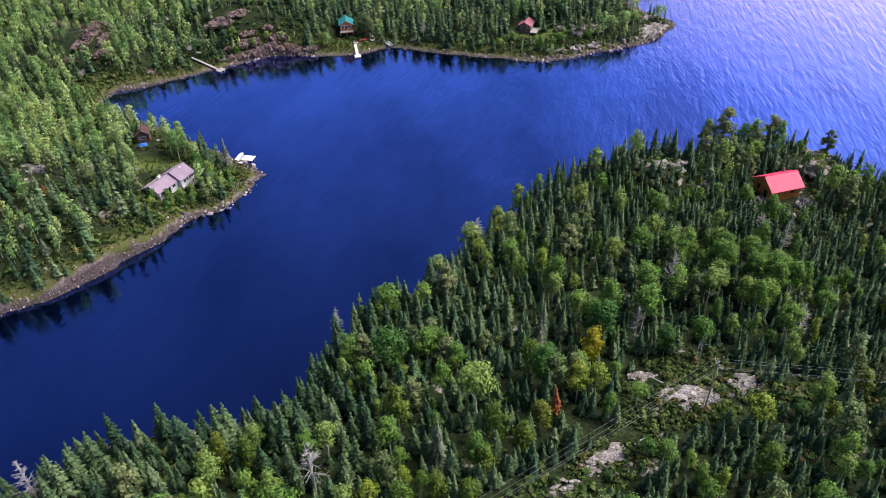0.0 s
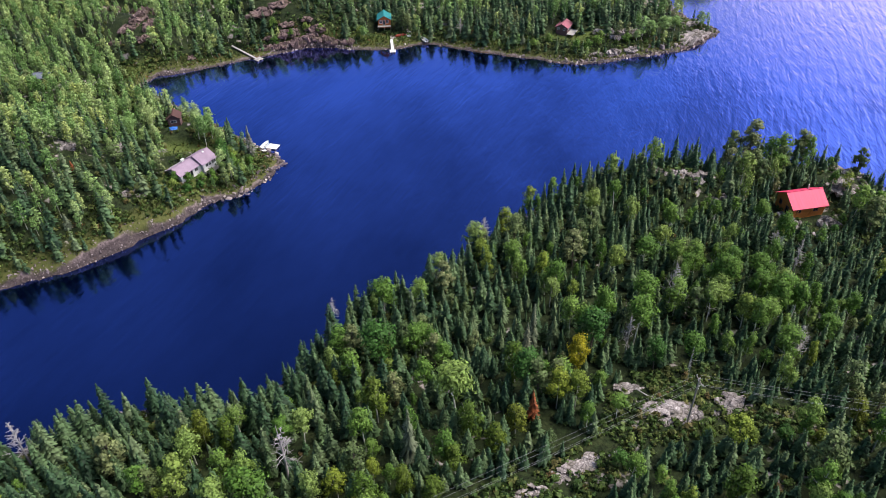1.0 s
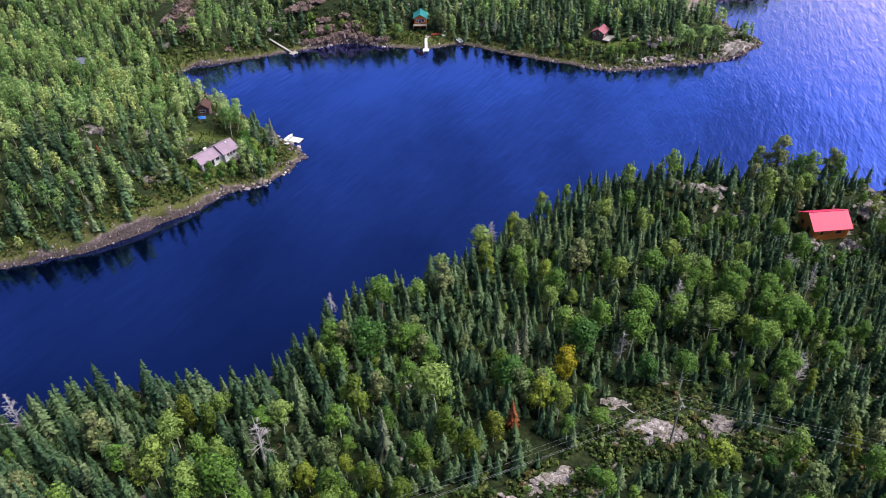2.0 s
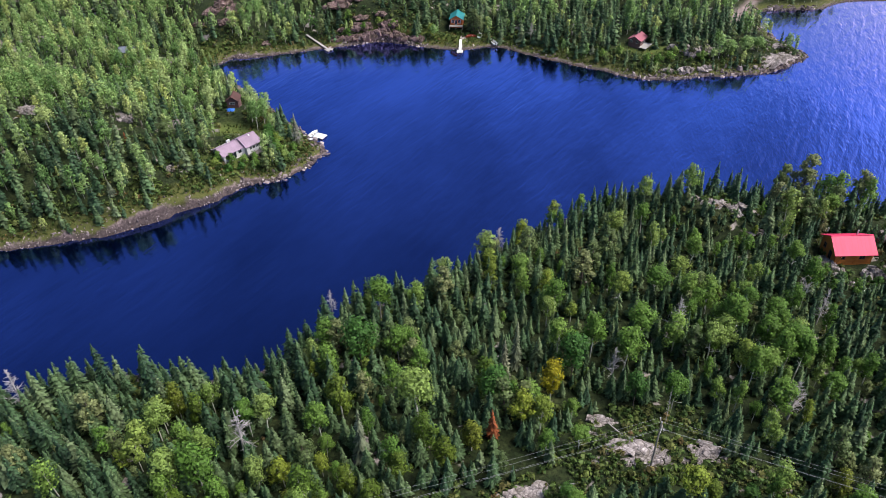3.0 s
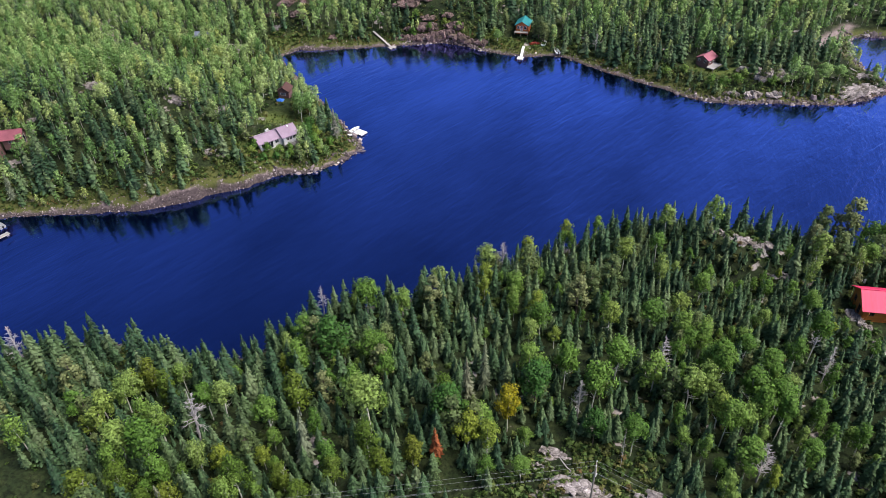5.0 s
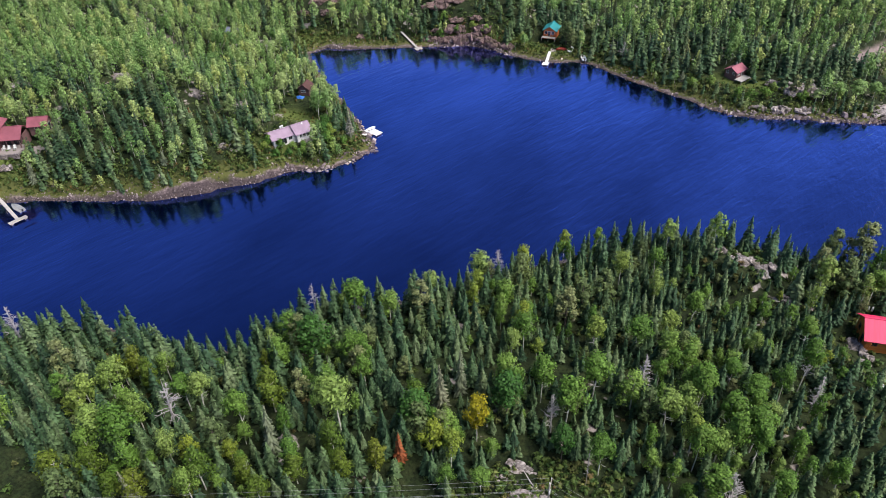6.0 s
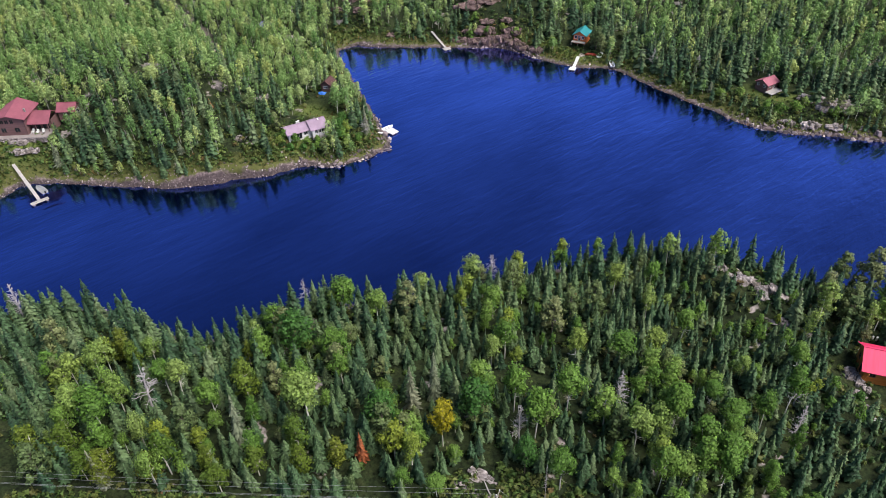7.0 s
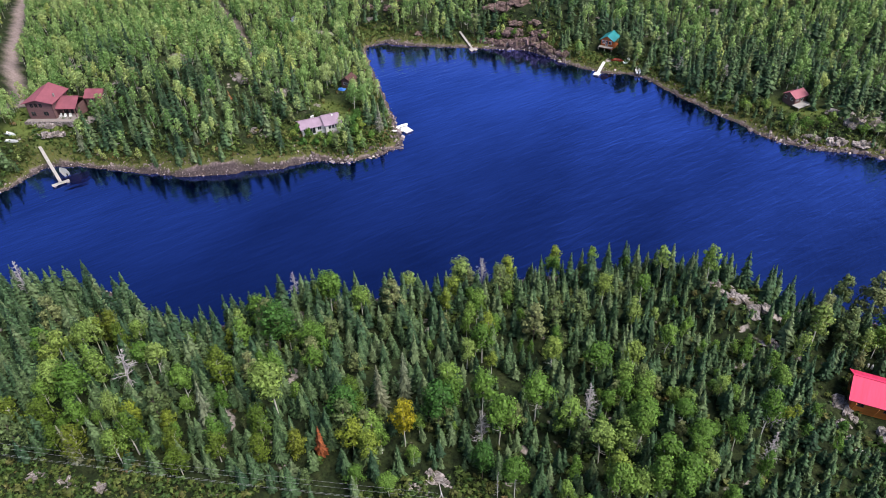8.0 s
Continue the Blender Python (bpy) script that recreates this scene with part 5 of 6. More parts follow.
def rock_outcrop(r, m, rx, ry, rz, mat_, text, group):
    """A broken outcrop: blocks of jointed rock, packed and tilted alike."""
    ob = thing("rock_outcrop", m, text, "rock", group)
    lean = Matrix.Rotation(r.normal() * 0.2, 3, "X") @ Matrix.Rotation(r.normal() * 0.2, 3, "Y")
    for k in range(int(9 + 4.5 * rx)):
        a, far = r.uniform(0, 6.28), math.sqrt(r.uniform(0, 0.75))
        size, tall, spread = r.uniform(0.16, 0.42), r.uniform(0.35, 1.1) * (1.1 - 0.6 * far), r.uniform(0.6, 1.4)
        bm = rock_block(r, size * rx * spread, size * ry * 1.2 / spread, 0.75 * rz * tall, 14, lean @ Matrix.Rotation(r.uniform(-0.5, 0.5), 3, "Z"))
        bm.transform(Matrix.Translation((math.cos(a) * far * rx, math.sin(a) * far * ry, 0)))
        part("block", bm, mat_, ob)


# ---- granite outcrops: x, y, half length, half width, height, turn ----
NEAR_ROCKS = [(-17.5, 45.5, 1.6, 0.9, 0.5, 30), (-12.5, 48.0, 1.9, 0.9, 0.5, 20), (-6.0, 51.5, 1.4, 0.8, 0.4, 40), (31.5, 83.0, 1.3, 1.0, 0.6, 70), (46.5, 80.5, 1.0, 0.7, 0.5, 0), (38.7, 80.8, 3.96, 1.5, 0.5, 5), (42.3, 79.5, 2.2, 1.2, 0.44, 40), (49.8, 83.2, 2.86, 1.6, 0.66, 10), (24.5, 69.1, 3.52, 1.3, 0.5, 25), (21, 66.5, 1.76, 1.1, 0.44, 60), (33.3, 86.6, 2.64, 0.9, 0.33, 0), (38, 77.9, 0.88, 0.7, 0.39, 0), (16.3, 63.1, 2.42, 1, 0.44, 35)]
KNOLL_ROCKS = [(50, 155, 2.8, 1.4, 1.2, 10), (45.5, 156.5, 2.0, 1.2, 1.0, 0), (55.5, 154.5, 2.2, 1.6, 1.3, 50), (60.5, 150.5, 1.8, 1.2, 1.0, 0), (89.6, 156.6, 3.2, 2.2, 2.2, 20), (76.6, 141.6, 1.4, 1.0, 0.9, 60), (78.2, 138.8, 1.1, 0.8, 0.7, 20), (58.6, 163.0, 2.2, 1.4, 1.3, 30), (64.8, 151.7, 1.5, 1.0, 0.9, 0), (83.5, 144.6, 2.2, 1.5, 1.9, 60),
               (86.0, 144.4, 0.9, 0.8, 0.9, 0), (75.0, 146.6, 2.0, 1.2, 1.3, 120), (77.2, 144.8, 1.0, 0.6, 0.7, 0), (93.5, 165.8, 3.4, 2.2, 2.2, 0), (96.5, 161.5, 2.2, 1.4, 1.6, 70), (-18.5, 98.5, 3.0, 1.2, 1.0, 45)]
EAST_ROCKS = [(107.5, 162, 2.4, 1.4, 1.1, 30), (103.5, 163.5, 1.6, 1.0, 0.8, 100), (110, 156, 2.2, 1.6, 1.0, 60)]
WEST_ROCKS = [(-129.8, 99.4, 2.6, 1.1, 1.3, 40), (-127.8, 102.0, 2.0, 1.0, 1.2, 30), (-132.2, 101.0, 2.8, 0.9, 1.1, 45), (-134.8, 99.6, 2.0, 0.8, 0.9, 40), (-130.6, 104.2, 2.0, 1.0, 1.0, 40), (-131.5, 146.5, 3.6, 1.8, 1.6, 15),
              (-162, 131.5, 3.6, 1.6, 1.4, 15), (-95.5, 157.5, 2.4, 1.6, 1.5, 50), (-102, 148.5, 2.4, 1.5, 1.4, 30), (-83.5, 138.5, 1.6, 1.1, 0.8, 0), (-80.5, 140.0, 1.5, 1.0, 0.7, 60)]
NORTH_ROCKS = [(-84, 254, 6.0, 1.8, 2.2, 48), (-79, 257.5, 4.0, 1.6, 2.0, 40), (-75, 250.0, 3.0, 1.2, 1.2, 25), (-68.5, 252.5, 2.6, 1.2, 1.2, 0), (-57.5, 247.6, 2.8, 1.3, 1.6, -5), (-80.5, 245.5, 2.4, 1.2, 1.2, 35), (-52.5, 248, 2.4, 1.6, 1.8, 0),
               (-81, 240.8, 2.8, 1.3, 1.8, 30), (-76, 242.8, 3.0, 1.4, 2.3, 30), (-70.5, 245.2, 3.2, 1.4, 2.6, 25), (-66, 247.6, 2.8, 1.4, 2.4, 10), (-61, 247.8, 3.2, 1.4, 2.2, 0), (-73.5, 247.5, 3.4, 1.4, 2.4, 30), (-64.5, 250.5, 3.2, 1.4, 2.2, 10),
               (-119.5, 230.5, 3.2, 1.8, 2.0, 30), (-128, 236, 3.6, 1.6, 2.4, 60), (-104, 228.4, 1.8, 1.2, 1.3, 0), (-126, 241, 3.8, 1.8, 3.2, 70), (-121, 238, 3.0, 1.6, 3.0, 80), (-131, 252, 4.4, 2.0, 3.4, 60), (-145, 256, 3.6, 1.8, 2.8, 40), (-140, 262, 4.0, 1.6, 1.6, 20), (-131, 229.5, 2.4, 1.4, 1.2, 20)]
POINT_ROCKS = [(43, 252.5, 3.0, 2.0, 2.2, -50), (47.0, 254.0, 4.4, 2.4, 1.9, 30), (38.0, 252.8, 2.8, 1.4, 1.6, 0), (36.5, 241.2, 2.0, 1.2, 1.2, 20), (42.5, 243.2, 2.6, 1.5, 1.4, 20), (48.5, 245.5, 2.2, 1.3, 1.2, 20), (70.0, 258.5, 5.6, 3.0, 1.0, 48), (75.5, 263.5, 3.6, 1.8, 0.9, 50), (72.0, 268.6, 3.4, 1.5, 0.9, 10)]


def outcrops():
    r = np.random.RandomState(12)
    for rows, mat_, group, text in ((NEAR_ROCKS, ROCK, "outcrops in the clearing", "bare pale granite outcrop in the mossy clearing"),
                                    (KNOLL_ROCKS, ROCK, "outcrops on the headland", "pale granite boulder ledge among small spruces"),
                                    (EAST_ROCKS, ROCK, "rocks by the open lake", "bleached granite ledge at the water's edge"),
                                    (WEST_ROCKS, ROCK, "ledges on the west hill", "grey and pink granite ledge above the shore"),
                                    (NORTH_ROCKS, PINKROCK, "cliffs across the bay", "reddish granite cliff ledge over the bay"),
                                    (POINT_ROCKS, ROCK, "rocks of the far point", "broken pinkish granite ledge on the far point")):
        for x, y, a, b_, h, turn in rows:
            rock_outcrop(r, pose(x, y, ground_at(x, y) + 0.05 * h, 0, 0, turn), 1.2 * a, 1.4 * b_, 1.2 * h, mat_, text, group)


def boulders():
    """Rubble along the water's edge, one joined mesh."""
    r = np.random.RandomState(6)
    kinds = []
    for _ in range(7):
        bm = rock_block(r, 1, r.uniform(0.6, 1), r.uniform(0.5, 0.9), 9)
        kinds.append((np.array([v.co[:] for v in bm.verts]), np.array([[v.index for v in f.verts] for f in bm.faces])))
        bm.free()
    sv, sf, at = [], [], 0
    line = np.vstack([WEST_SHORE, NORTH_SHORE, NEAR_SHORE])
    ok = (line[:, 0] > -150) & (line[:, 0] < 125) & (line[:, 1] > 55) & (line[:, 1] < 330)
    line = line[ok]
    for _ in range(9500):
        p = line[r.randint(len(line))] + r.normal(size=2) * (1.7, 1.7)
        z, d = land(p[:1], p[1:])
        if not -0.9 < d[0] < 3.4:
            continue
        rocky = (20 < p[0] < 90 and p[1] > 225) or (-70 < p[0] < -48 and 145 < p[1] < 182) or (-80 < p[0] < -50 and p[1] > 230)
        s = r.gamma(1.6, 0.17 if rocky else 0.07) + 0.10
        v, f = kinds[r.randint(7)]
        a = r.uniform(0, 6.28)
        rot = np.array(((math.cos(a), -math.sin(a), 0), (math.sin(a), math.cos(a), 0), (0, 0, 1)))
        sv.append((v * s) @ rot.T + (p[0], p[1], z[0] + 0.1 * s))
        sf.append(f + at)
        at += len(v)
    me = mesh_from("shore_rubble", np.vstack(sv), np.vstack(sf), [RUBBLE])
    tagged(new("shore_rubble", me), "broken grey and pink stones along the water's edge", "stones", kind="stuff")


def rubble_material():
    m, n, l, b = material("rubble", 0.85, 0.25)
    geo = n.new("ShaderNodeNewGeometry")
    c = ramp_node(n, l, geo.outputs["Random Per Island"], [(0, (0.06, 0.048, 0.05)), (0.4, (0.15, 0.12, 0.125)), (0.75, (0.23, 0.19, 0.195)), (0.94, (0.33, 0.28, 0.28)), (1, (0.52, 0.46, 0.45))])
    f = noise_node(n, l, 5, 4)
    c = mix_node(n, l, 0.5, c, ramp_node(n, l, f, [(0.3, (0.5, 0.5, 0.5)), (0.7, (1.2, 1.2, 1.2))]), "MULTIPLY")
    l.new(c, b.inputs["Base Color"])
    bump(n, l, b, f, 0.5, 0.08)
    return m


RUBBLE = rubble_material()
outcrops()
boulders()


# ---- undergrowth: low leafy clumps on shores, in clearings and under the trees ----
def undergrowth():
    r = np.random.RandomState(15)
    clumps = []
    for _ in range(8):
        clumps.append(leafy_crown(r, 1.0, 0.62, 26, 0.42, 0.05, 4, 0.8))
    rows = []
    for box_, step, low in (((-40, 110, 40, 98), 0.95, "cut"), ((-85, 120, 40, 180), 1.3, "near"), ((-150, -48, 76, 225), 1.2, "west"), ((-160, 90, 218, 275), 1.4, "north")):
        px, py = scatter(r, *box_, step)
        z, d = land(px, py)
        cut = np.where(inside(px, py, OPEN_CUT), 0.0, 99.0) if low in ("near", "cut") else np.full(px.shape, 99.0)
        edge = (d > 2.0) & (d < 12)
        keep = (d > 1.4) & (edge | (cut < 9) | (r.uniform(size=px.size) < np.where((px > 30) & (py > 125), 0.5, np.where(px > 25, 0.2, 0.12)) if low == "near" else r.uniform(size=px.size) < (0.14 if low == "north" else 0.22)))
        if low == "cut":
            keep = cut < 9
        for x, y, rx, ry in ((-72, 154, 4.5, 6), (-79, 165, 8, 5.5), (-138, 105, 7, 6), (-43, 259, 5, 5), (25, 256, 5, 5), (80, 151, 5, 5), (-132, 116, 4, 4), (-86, 178, 3, 4), (57, 292, 4, 4)):
            keep &= ((px - x) / rx) ** 2 + ((py - y) / ry) ** 2 > 1
        for x, y, a, b_, h, turn in NEAR_ROCKS + KNOLL_ROCKS + WEST_ROCKS + NORTH_ROCKS + POINT_ROCKS:
            keep &= (px - x) ** 2 + (py - y) ** 2 > (0.75 * (a + b_) / 2) ** 2
        for a, b_ in DOCKS:
            keep &= line_distance(px, py, [a, b_]) > 1.6
        keep &= (line_distance(px, py, ROAD) > 3) & (waves(px, py, 41, 8) > -0.55)
        px, py, z, d = px[keep], py[keep], z[keep], d[keep]
        for x, y, h, e in zip(px, py, z, d):
            s = r.gamma(3, 0.24) * (0.7 if e < 4 else 1.0) + 0.4
            if low == "cut":
                s = r.uniform(0.4, 1.0)
            rows.append((x, y, h - 0.05, min(s, 2.0), min(s, 1.6) * r.uniform(0.6, 1.1)))
    sv, sf, st, sn, at = [], [], [], [], 0
    for x, y, z, s, h in rows:
        v, f, soft = clumps[r.randint(8)]
        a = r.uniform(0, 6.28)
        c_, s_ = math.cos(a) * s, math.sin(a) * s
        sv.append(v @ np.array(((c_, s_, 0), (-s_, c_, 0), (0, 0, h))) + (x, y, z))
        sf.append(f + at)
        sn.append(soft @ np.array(((math.cos(a), math.sin(a), 0), (-math.sin(a), math.cos(a), 0), (0, 0, 1))))
        st.append(np.full(len(v), r.uniform()))
        at += len(v)
    me = mesh_from("undergrowth", np.vstack(sv), np.vstack(sf), [SHRUB], tint=np.concatenate(st), normals=np.vstack(sn))
    tagged(new("undergrowth", me), "low green and russet shrubs over the forest floor", "shrubs", kind="stuff")
    print("shrubs", len(rows))


undergrowth()


def sedge():
    """Tufts of grass and sedge on the banks and lawns."""
    r = np.random.RandomState(27)
    tufts = []
    for _ in range(8):
        a, out, high = r.uniform(0, 6.28, 9), r.uniform(0.05, 0.4, 9), r.uniform(0.35, 0.9, 9)
        o = np.stack([np.cos(a), np.sin(a), np.zeros(9)], 1)
        s_ = np.stack([-np.sin(a), np.cos(a), np.zeros(9)], 1) * 0.09
        foot = o * out[:, None] * 0.5
        tip = o * (out * 1.6)[:, None] + np.array((0, 0, 1)) * high[:, None]
        tufts.append(np.stack([foot - s_, foot + s_, tip], 1).reshape(-1, 3))
    px, py = scatter(r, -150, 100, 76, 275, 0.85)
    z, d = land(px, py)
    wet = inside(px, py, FAR_LAND) & (d > 1.3 + 0.8 * waves(px, py, 51, 5)) & (d < 6.5 + 2.5 * waves(px, py, 52, 11))
    for a, b_ in DOCKS:
        wet &= line_distance(px, py, [a, b_]) > 0.9
    lawn = ellipse(px, py, GRASS_YARDS) > 0.5
    for x, y, rx, ry in ((-72, 154, 4.5, 6.5), (-138, 105, 8, 6), (-43, 259, 4, 5), (25, 256, 4, 5)):
        wet &= ((px - x) / rx) ** 2 + ((py - y) / ry) ** 2 > 1
        lawn &= ((px - x) / rx) ** 2 + ((py - y) / ry) ** 2 > 1
    keep = (wet & (r.uniform(size=px.size) < 0.85)) | (lawn & (d > 1) & (r.uniform(size=px.size) < 0.25))
    px, py, z = px[keep], py[keep], z[keep]
    sv, st = [], []
    for x, y, h in zip(px, py, z):
        a, k = r.uniform(0, 6.28), r.uniform(0.7, 1.5)
        c_, s_ = math.cos(a) * k, math.sin(a) * k
        sv.append(tufts[r.randint(8)] @ np.array(((c_, s_, 0), (-s_, c_, 0), (0, 0, k * 0.8))) + (x, y, h - 0.03))
    v = np.vstack(sv)
    tone = np.repeat(np.clip(0.5 + 0.35 * waves(px, py, 53, 9) + r.normal(size=px.size) * 0.12, 0, 0.99), 27)
    me = mesh_from("sedge", v, np.arange(len(v)).reshape(-1, 3), [SEDGE], tint=tone)
    tagged(new("sedge", me), "yellow-green sedge and grass tufts along the banks", "grass", kind="stuff")


SEDGE = foliage("sedge_blades", [(0.0, (0.035, 0.065, 0.014)), (0.35, (0.062, 0.092, 0.020)), (0.65, (0.11, 0.115, 0.028)), (0.85, (0.16, 0.125, 0.038)), (1.0, (0.20, 0.11, 0.04))], 0.25)
sedge()

# ---- power line ----
def power_pole(x, y, top, turn, label):
    base = ground_at(x, y)
    c = thing("power_pole", pose(x, y, base, 0, 0, turn), label, "utility pole", "poles of the power line")
    h = top - base
    bm = bmesh.new()
    bmesh.ops.create_cone(bm, cap_ends=True, segments=10, radius1=0.17, radius2=0.11, depth=h + 0.8, matrix=Matrix.Translation((0, 0, h / 2 - 0.4)))
    part("pole", bm, GREYWOOD, c)
    part("crossarm", boxes((-1.2, 1.2, -0.16, -0.06, h - 0.55, h - 0.42)), GREYWOOD, c)
    for s in (-1, 1):
        bm = bmesh.new()
        bar(bm, (s * 0.7, -0.11, h - 0.5), (0, -0.11, h - 1.15), 0.05)
        part("brace", bm, STEEL, c)
    for px in (-1.1, 0.0, 1.1):
        bm = bmesh.new()
        for k, rr in enumerate((0.07, 0.10, 0.07)):
            bmesh.ops.create_cone(bm, cap_ends=True, segments=10, radius1=rr, radius2=rr * 0.8, depth=0.09,
                                  matrix=Matrix.Translation((px, -0.11 if px else 0, h - 0.38 + 0.09 * k + (0.4 if not px else 0))))
        part("insulator", bm, PORCELAIN, c)
    for z in (h - 1.5, h - 2.1):
        part("bracket", boxes((-0.22, 0.22, -0.2, -0.1, z - 0.04, z + 0.04)), STEEL, c)
    return c


POLES = [(-50.0, 21.0, 18.6), (41.0, 78.0, 19.6), (135.0, 69.5, 19.0)]


def power_line():
    for k, (x, y, top) in enumerate(POLES):
        power_pole(x, y, top, (122, 105, 85)[k], "weathered wooden power pole with crossarm and white insulators")
    for (xa, ya, za), (xb, yb, zb) in zip(POLES[:-1], POLES[1:]):
        way = Vector((xb - xa, yb - ya, 0)).normalized()
        side = Vector((-way.y, way.x, 0))
        for s, dz in ((-0.95, -0.15), (0, 0.2), (0.95, -0.15), (0.15, -1.6)):
            cu = bpy.data.curves.new("cable", "CURVE")
            cu.dimensions, cu.bevel_depth, cu.bevel_resolution = "3D", 0.011, 1
            sp = cu.splines.new("POLY")
            sp.points.add(24)
            for i in range(25):
                t = i / 24
                p = Vector((xa, ya, za)).lerp(Vector((xb, yb, zb)), t) + side * s
                sp.points[i].co = (p.x, p.y, p.z + dz - 4 * 1.1 * t * (1 - t), 1)
            cu.materials.append(CABLE)
            tagged(new("power_cable", cu), "thin grey overhead cable between wooden poles", "cable", "cables of the power line")


power_line()

lodge()
garage()
model = deck_chair()
m0 = pose(-138.1, 105.5, 8.75, 0, 0, plan_turn(6.0, 4.8))
for k, (x, y, turn) in enumerate(((4.9, -3.6, 170), (6.4, -3.9, 185), (7.9, -3.6, 200))):
    m = m0 @ pose(x, y, 0, 0, 0, turn - 180)
    if k == 0:
        model.matrix_world = m
    else:
        copy_thing(model, m)
teal_cabin()
rose_cabin()
shed()
far_shed(-145.2, 206.0, 20, SLATE, "low grey shed with a blue-grey roof in the woods")
dock((-127.6, 95.9), (-112.6, 93.2), 0.85, (-2.4, 2.2), "long pale plank dock with a cross platform at the lodge", None, 1.5)
dock((-59.6, 169.6), (-58.9, 173.0), 1.0, (-2.0, 1.4), "short white dock off the rocky west point", TRIM, 2.6)
dock((-92.8, 239.4), (-82.5, 234.1), 0.8, (-1.4, 1.4), "narrow grey gangway with a floating pale platform", None, 2.2)
dock((-36.4, 249.4), (-35.2, 244.0), 1.0, (-1.1, 1.1), "wide white plank dock below the teal cabin", TRIM, 2.4)
dock((68.0, 271.6), (72.4, 274.4), 1.4, None, "small weathered landing stage at the far point", PALEWOOD)
boat(-117.5, 96.4, -0.15, 175, "aluminium motor boat moored beside the lodge dock", 5.2, 1.9, True, ALU)
boat(-60.9, 175.2, -0.1, 80, "white skiff tied to the west dock", 4.0, 1.6, False)
boat(-25.0, 252.2, ground_at(-25, 252.2), 125, "white motor boat pulled up on the shore", 4.6, 1.7)
# boat shape stands in for a white object of another kind
boat(-30.8, 255.0, ground_at(-30.8, 255), 100, "white object in the grass, given a dinghy's shape", 4.2, 1.7, False)
boat(-33.6, 253.6, ground_at(-33.6, 253.6), 20, "faded red rowing boat on the grass", 4.2, 1.4, False, RED)
# unidentified small white object, built with a shortened boat hull
boat(81.2, 136.4, ground_at(81.2, 136.4), 20, "small white dinghy-shaped object in bushes below the log cabin", 2.4, 1.1, False)
boat(-137.2, 92.6, ground_at(-137.2, 92.6), 15, "white canoe drawn up on the bank", 4.6, 1.1, False)
boat(-135.0, 91.6, ground_at(-135, 91.6), 30, "white canoe drawn up on the bank", 4.4, 1.1, False)


def drift_log(x, y, long, turn, thick=0.16):
    r = np.random.RandomState(int(abs(x * 7 + y)))
    pts = [(long * (t - 0.5), 0.15 * math.sin(4 * t), 0.12 + 0.05 * math.sin(7 * t)) for t in (0, 0.3, 0.6, 1)]
    v, f = tube(pts, [thick, thick * 0.9, thick * 0.75, thick * 0.4], 7)
    ob = new("drift_log", mesh_from("drift_log", v, f, [DEAD], smooth=True))
    ob.matrix_world = pose(x, y, ground_at(x, y), 0, r.uniform(-4, 4), turn)
    tagged(ob, "bleached grey driftwood log lying on the shore", "log", "fallen logs")


for row in ((-63.2, 167.8, 4.5, 150), (-67.6, 153.4, 5.0, 30), (-70.5, 150.2, 4.0, 20), (-73.5, 147.6, 3.0, 70), (-108.5, 117.6, 4.0, 120), (-113, 112, 3.2, 60), (36, 84.5, 5.0, 150), (30, 72, 4.2, 30)):
    drift_log(*row)


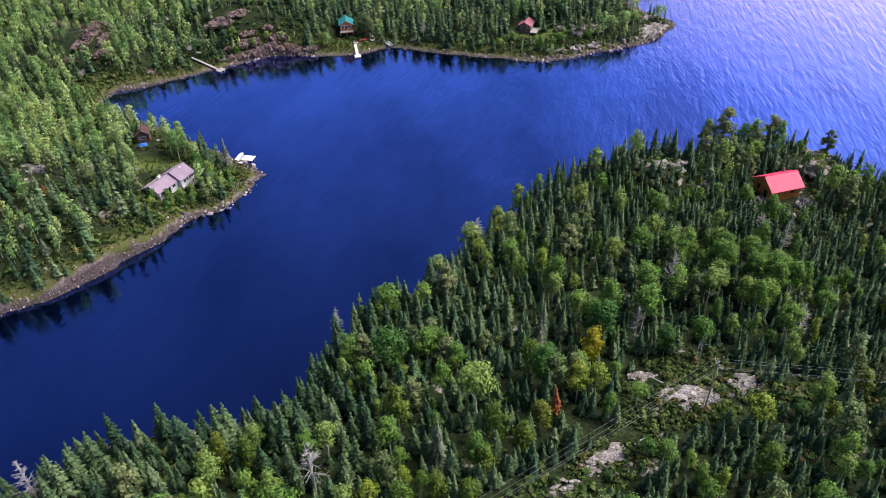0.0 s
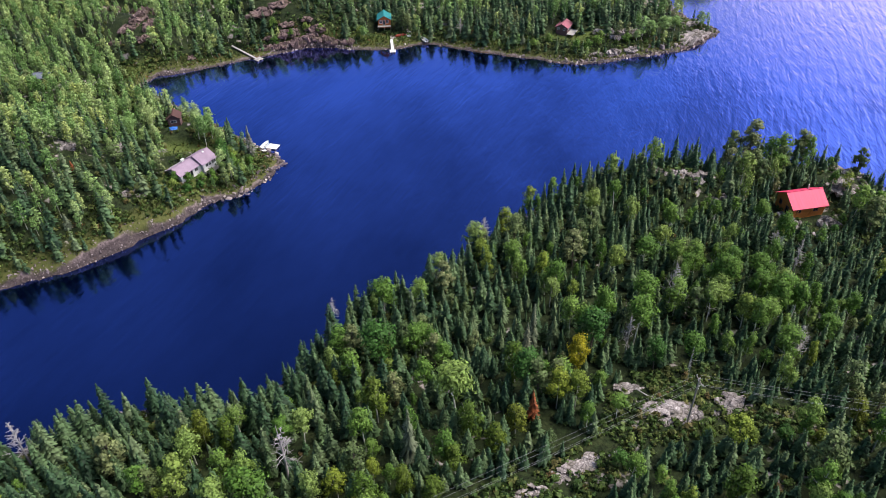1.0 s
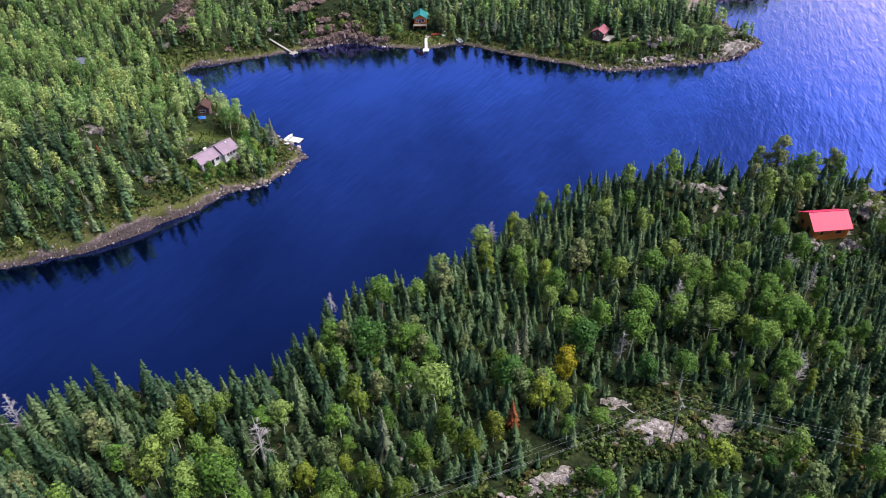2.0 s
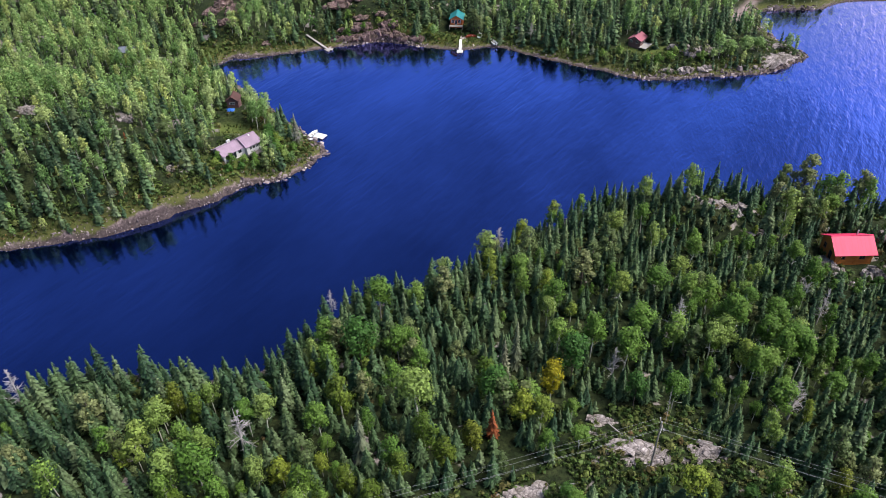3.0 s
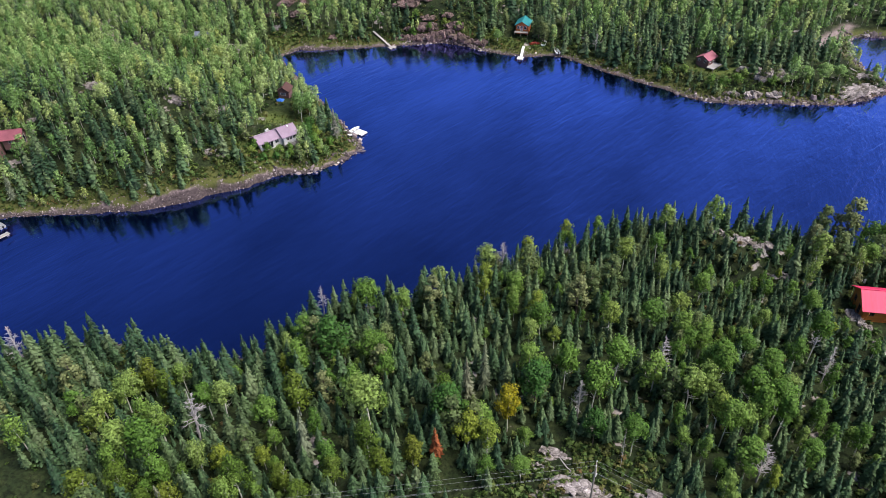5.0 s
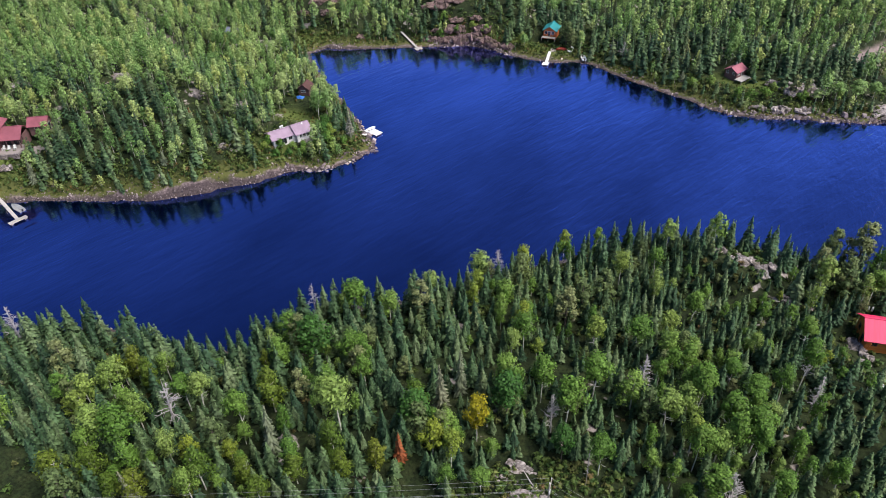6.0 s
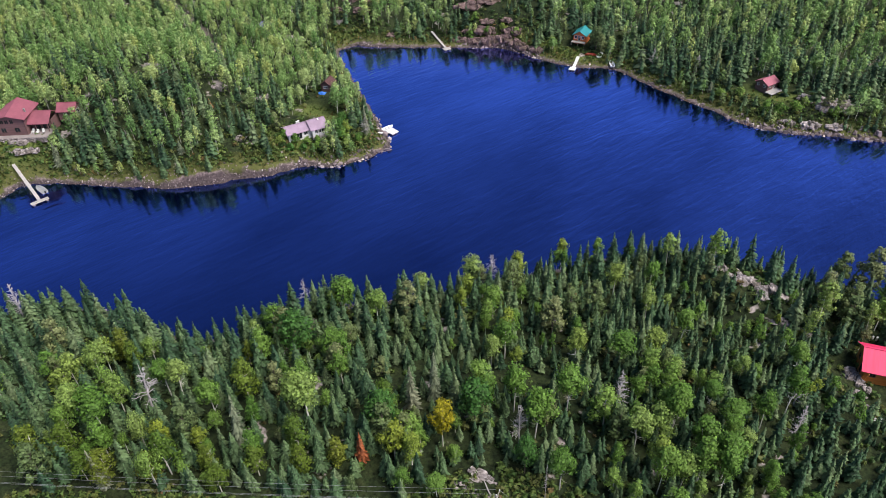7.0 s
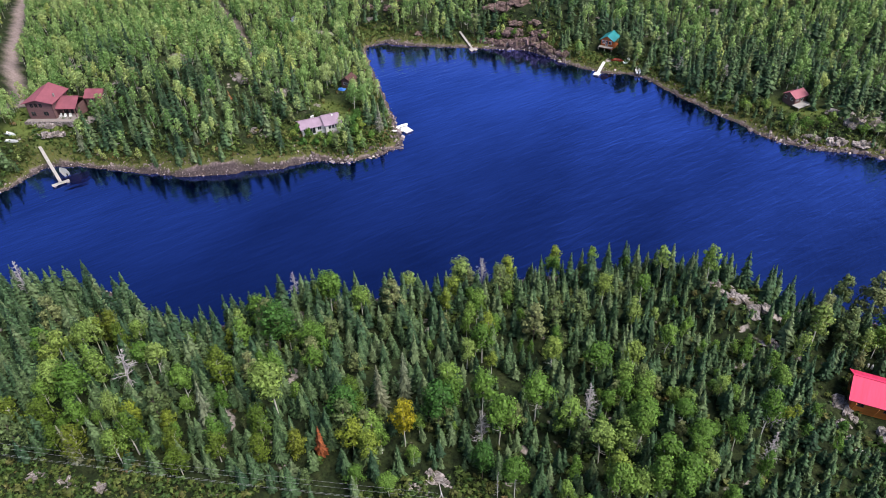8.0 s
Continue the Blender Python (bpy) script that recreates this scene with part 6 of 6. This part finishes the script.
def wood_pile(x, y, turn):
    c = thing("wood_pile", pose(x, y, ground_at(x, y), 0, 0, turn), "heap of pale cut planks and firewood on the grass", "wood pile")
    r = random.Random(8)
    for k in range(16):
        bm = bmesh.new()
        a = r.uniform(-25, 25)
        box(bm, -1.0, 1.0, -0.07, 0.07, 0, 0.07)
        bm.transform(Matrix.Translation((r.uniform(-0.6, 0.6), r.uniform(-0.8, 0.8), 0.02 + 0.07 * (k // 4))) @ Matrix.Rotation(radians(a), 4, "Z"))
        part("plank", bm, PALEWOOD if k % 3 == 0 else GREYWOOD, c)


wood_pile(-85.6, 163.2, 15)


def bush(x, y, high, wide, leaf, label):
    r = np.random.RandomState(int(abs(x * 13 + y * 7)))
    crown = leafy_crown(r, high, wide, 700, 0.30, 0.02, 9, 0.9)
    t, g = stem(r, high, 0.05, 0.6, 0.02, 5, wide, 4, 0.1)
    ob = tree_model("bush", (t, g), crown, BARK, leaf, label, "bush")
    ob.matrix_world = pose(x, y, ground_at(x, y) - 0.05)
    tagged(ob, group="bushes along the shore")


for x, y, high, wide in ((-71.8, 148.4, 3.4, 1.4), (-69.4, 150.4, 2.8, 1.5), (-67.4, 152.6, 3.0, 1.4), (-65.6, 155.6, 3.6, 1.6), (-74.8, 147.0, 3.6, 1.3), (-64.0, 159.5, 4.4, 1.8), (-65.8, 162.5, 4.6, 1.8),
                         (-78, 243.8, 3.0, 1.5), (-72.6, 246.6, 3.4, 1.6), (-67.8, 249.4, 3.2, 1.6), (-62.5, 250.2, 3.0, 1.5), (-79.5, 249.0, 4.0, 1.8), (33.0, 243.0, 4.5, 2.2), (29.5, 242.0, 4.8, 2.0), (15.0, 244.5, 3.6, 2.2), (36.5, 246.5, 3.4, 2.0),
                         (-71.5, 146.0, 2.4, 1.3), (-69.2, 148.6, 2.2, 1.2), (-66.6, 151.4, 2.6, 1.4), (-64.2, 154.2, 2.0, 1.2), (-61.5, 158.0, 2.8, 1.5), (-60.5, 162.0, 3.0, 1.4),
                         (-74.8, 145.2, 2.8, 1.3), (-47.5, 250.0, 5.2, 2.4), (38, 250, 3.0, 1.6), (47, 249, 3.2, 1.8), (56, 254, 4.0, 2.0), (20, 247, 3.4, 1.8), (77, 140.5, 2.2, 1.2), (84, 141, 2.4, 1.4)):
    bush(x, y, high, wide, GREEN if high < 2.5 else BROAD, "rounded green leafy bush near the shore")
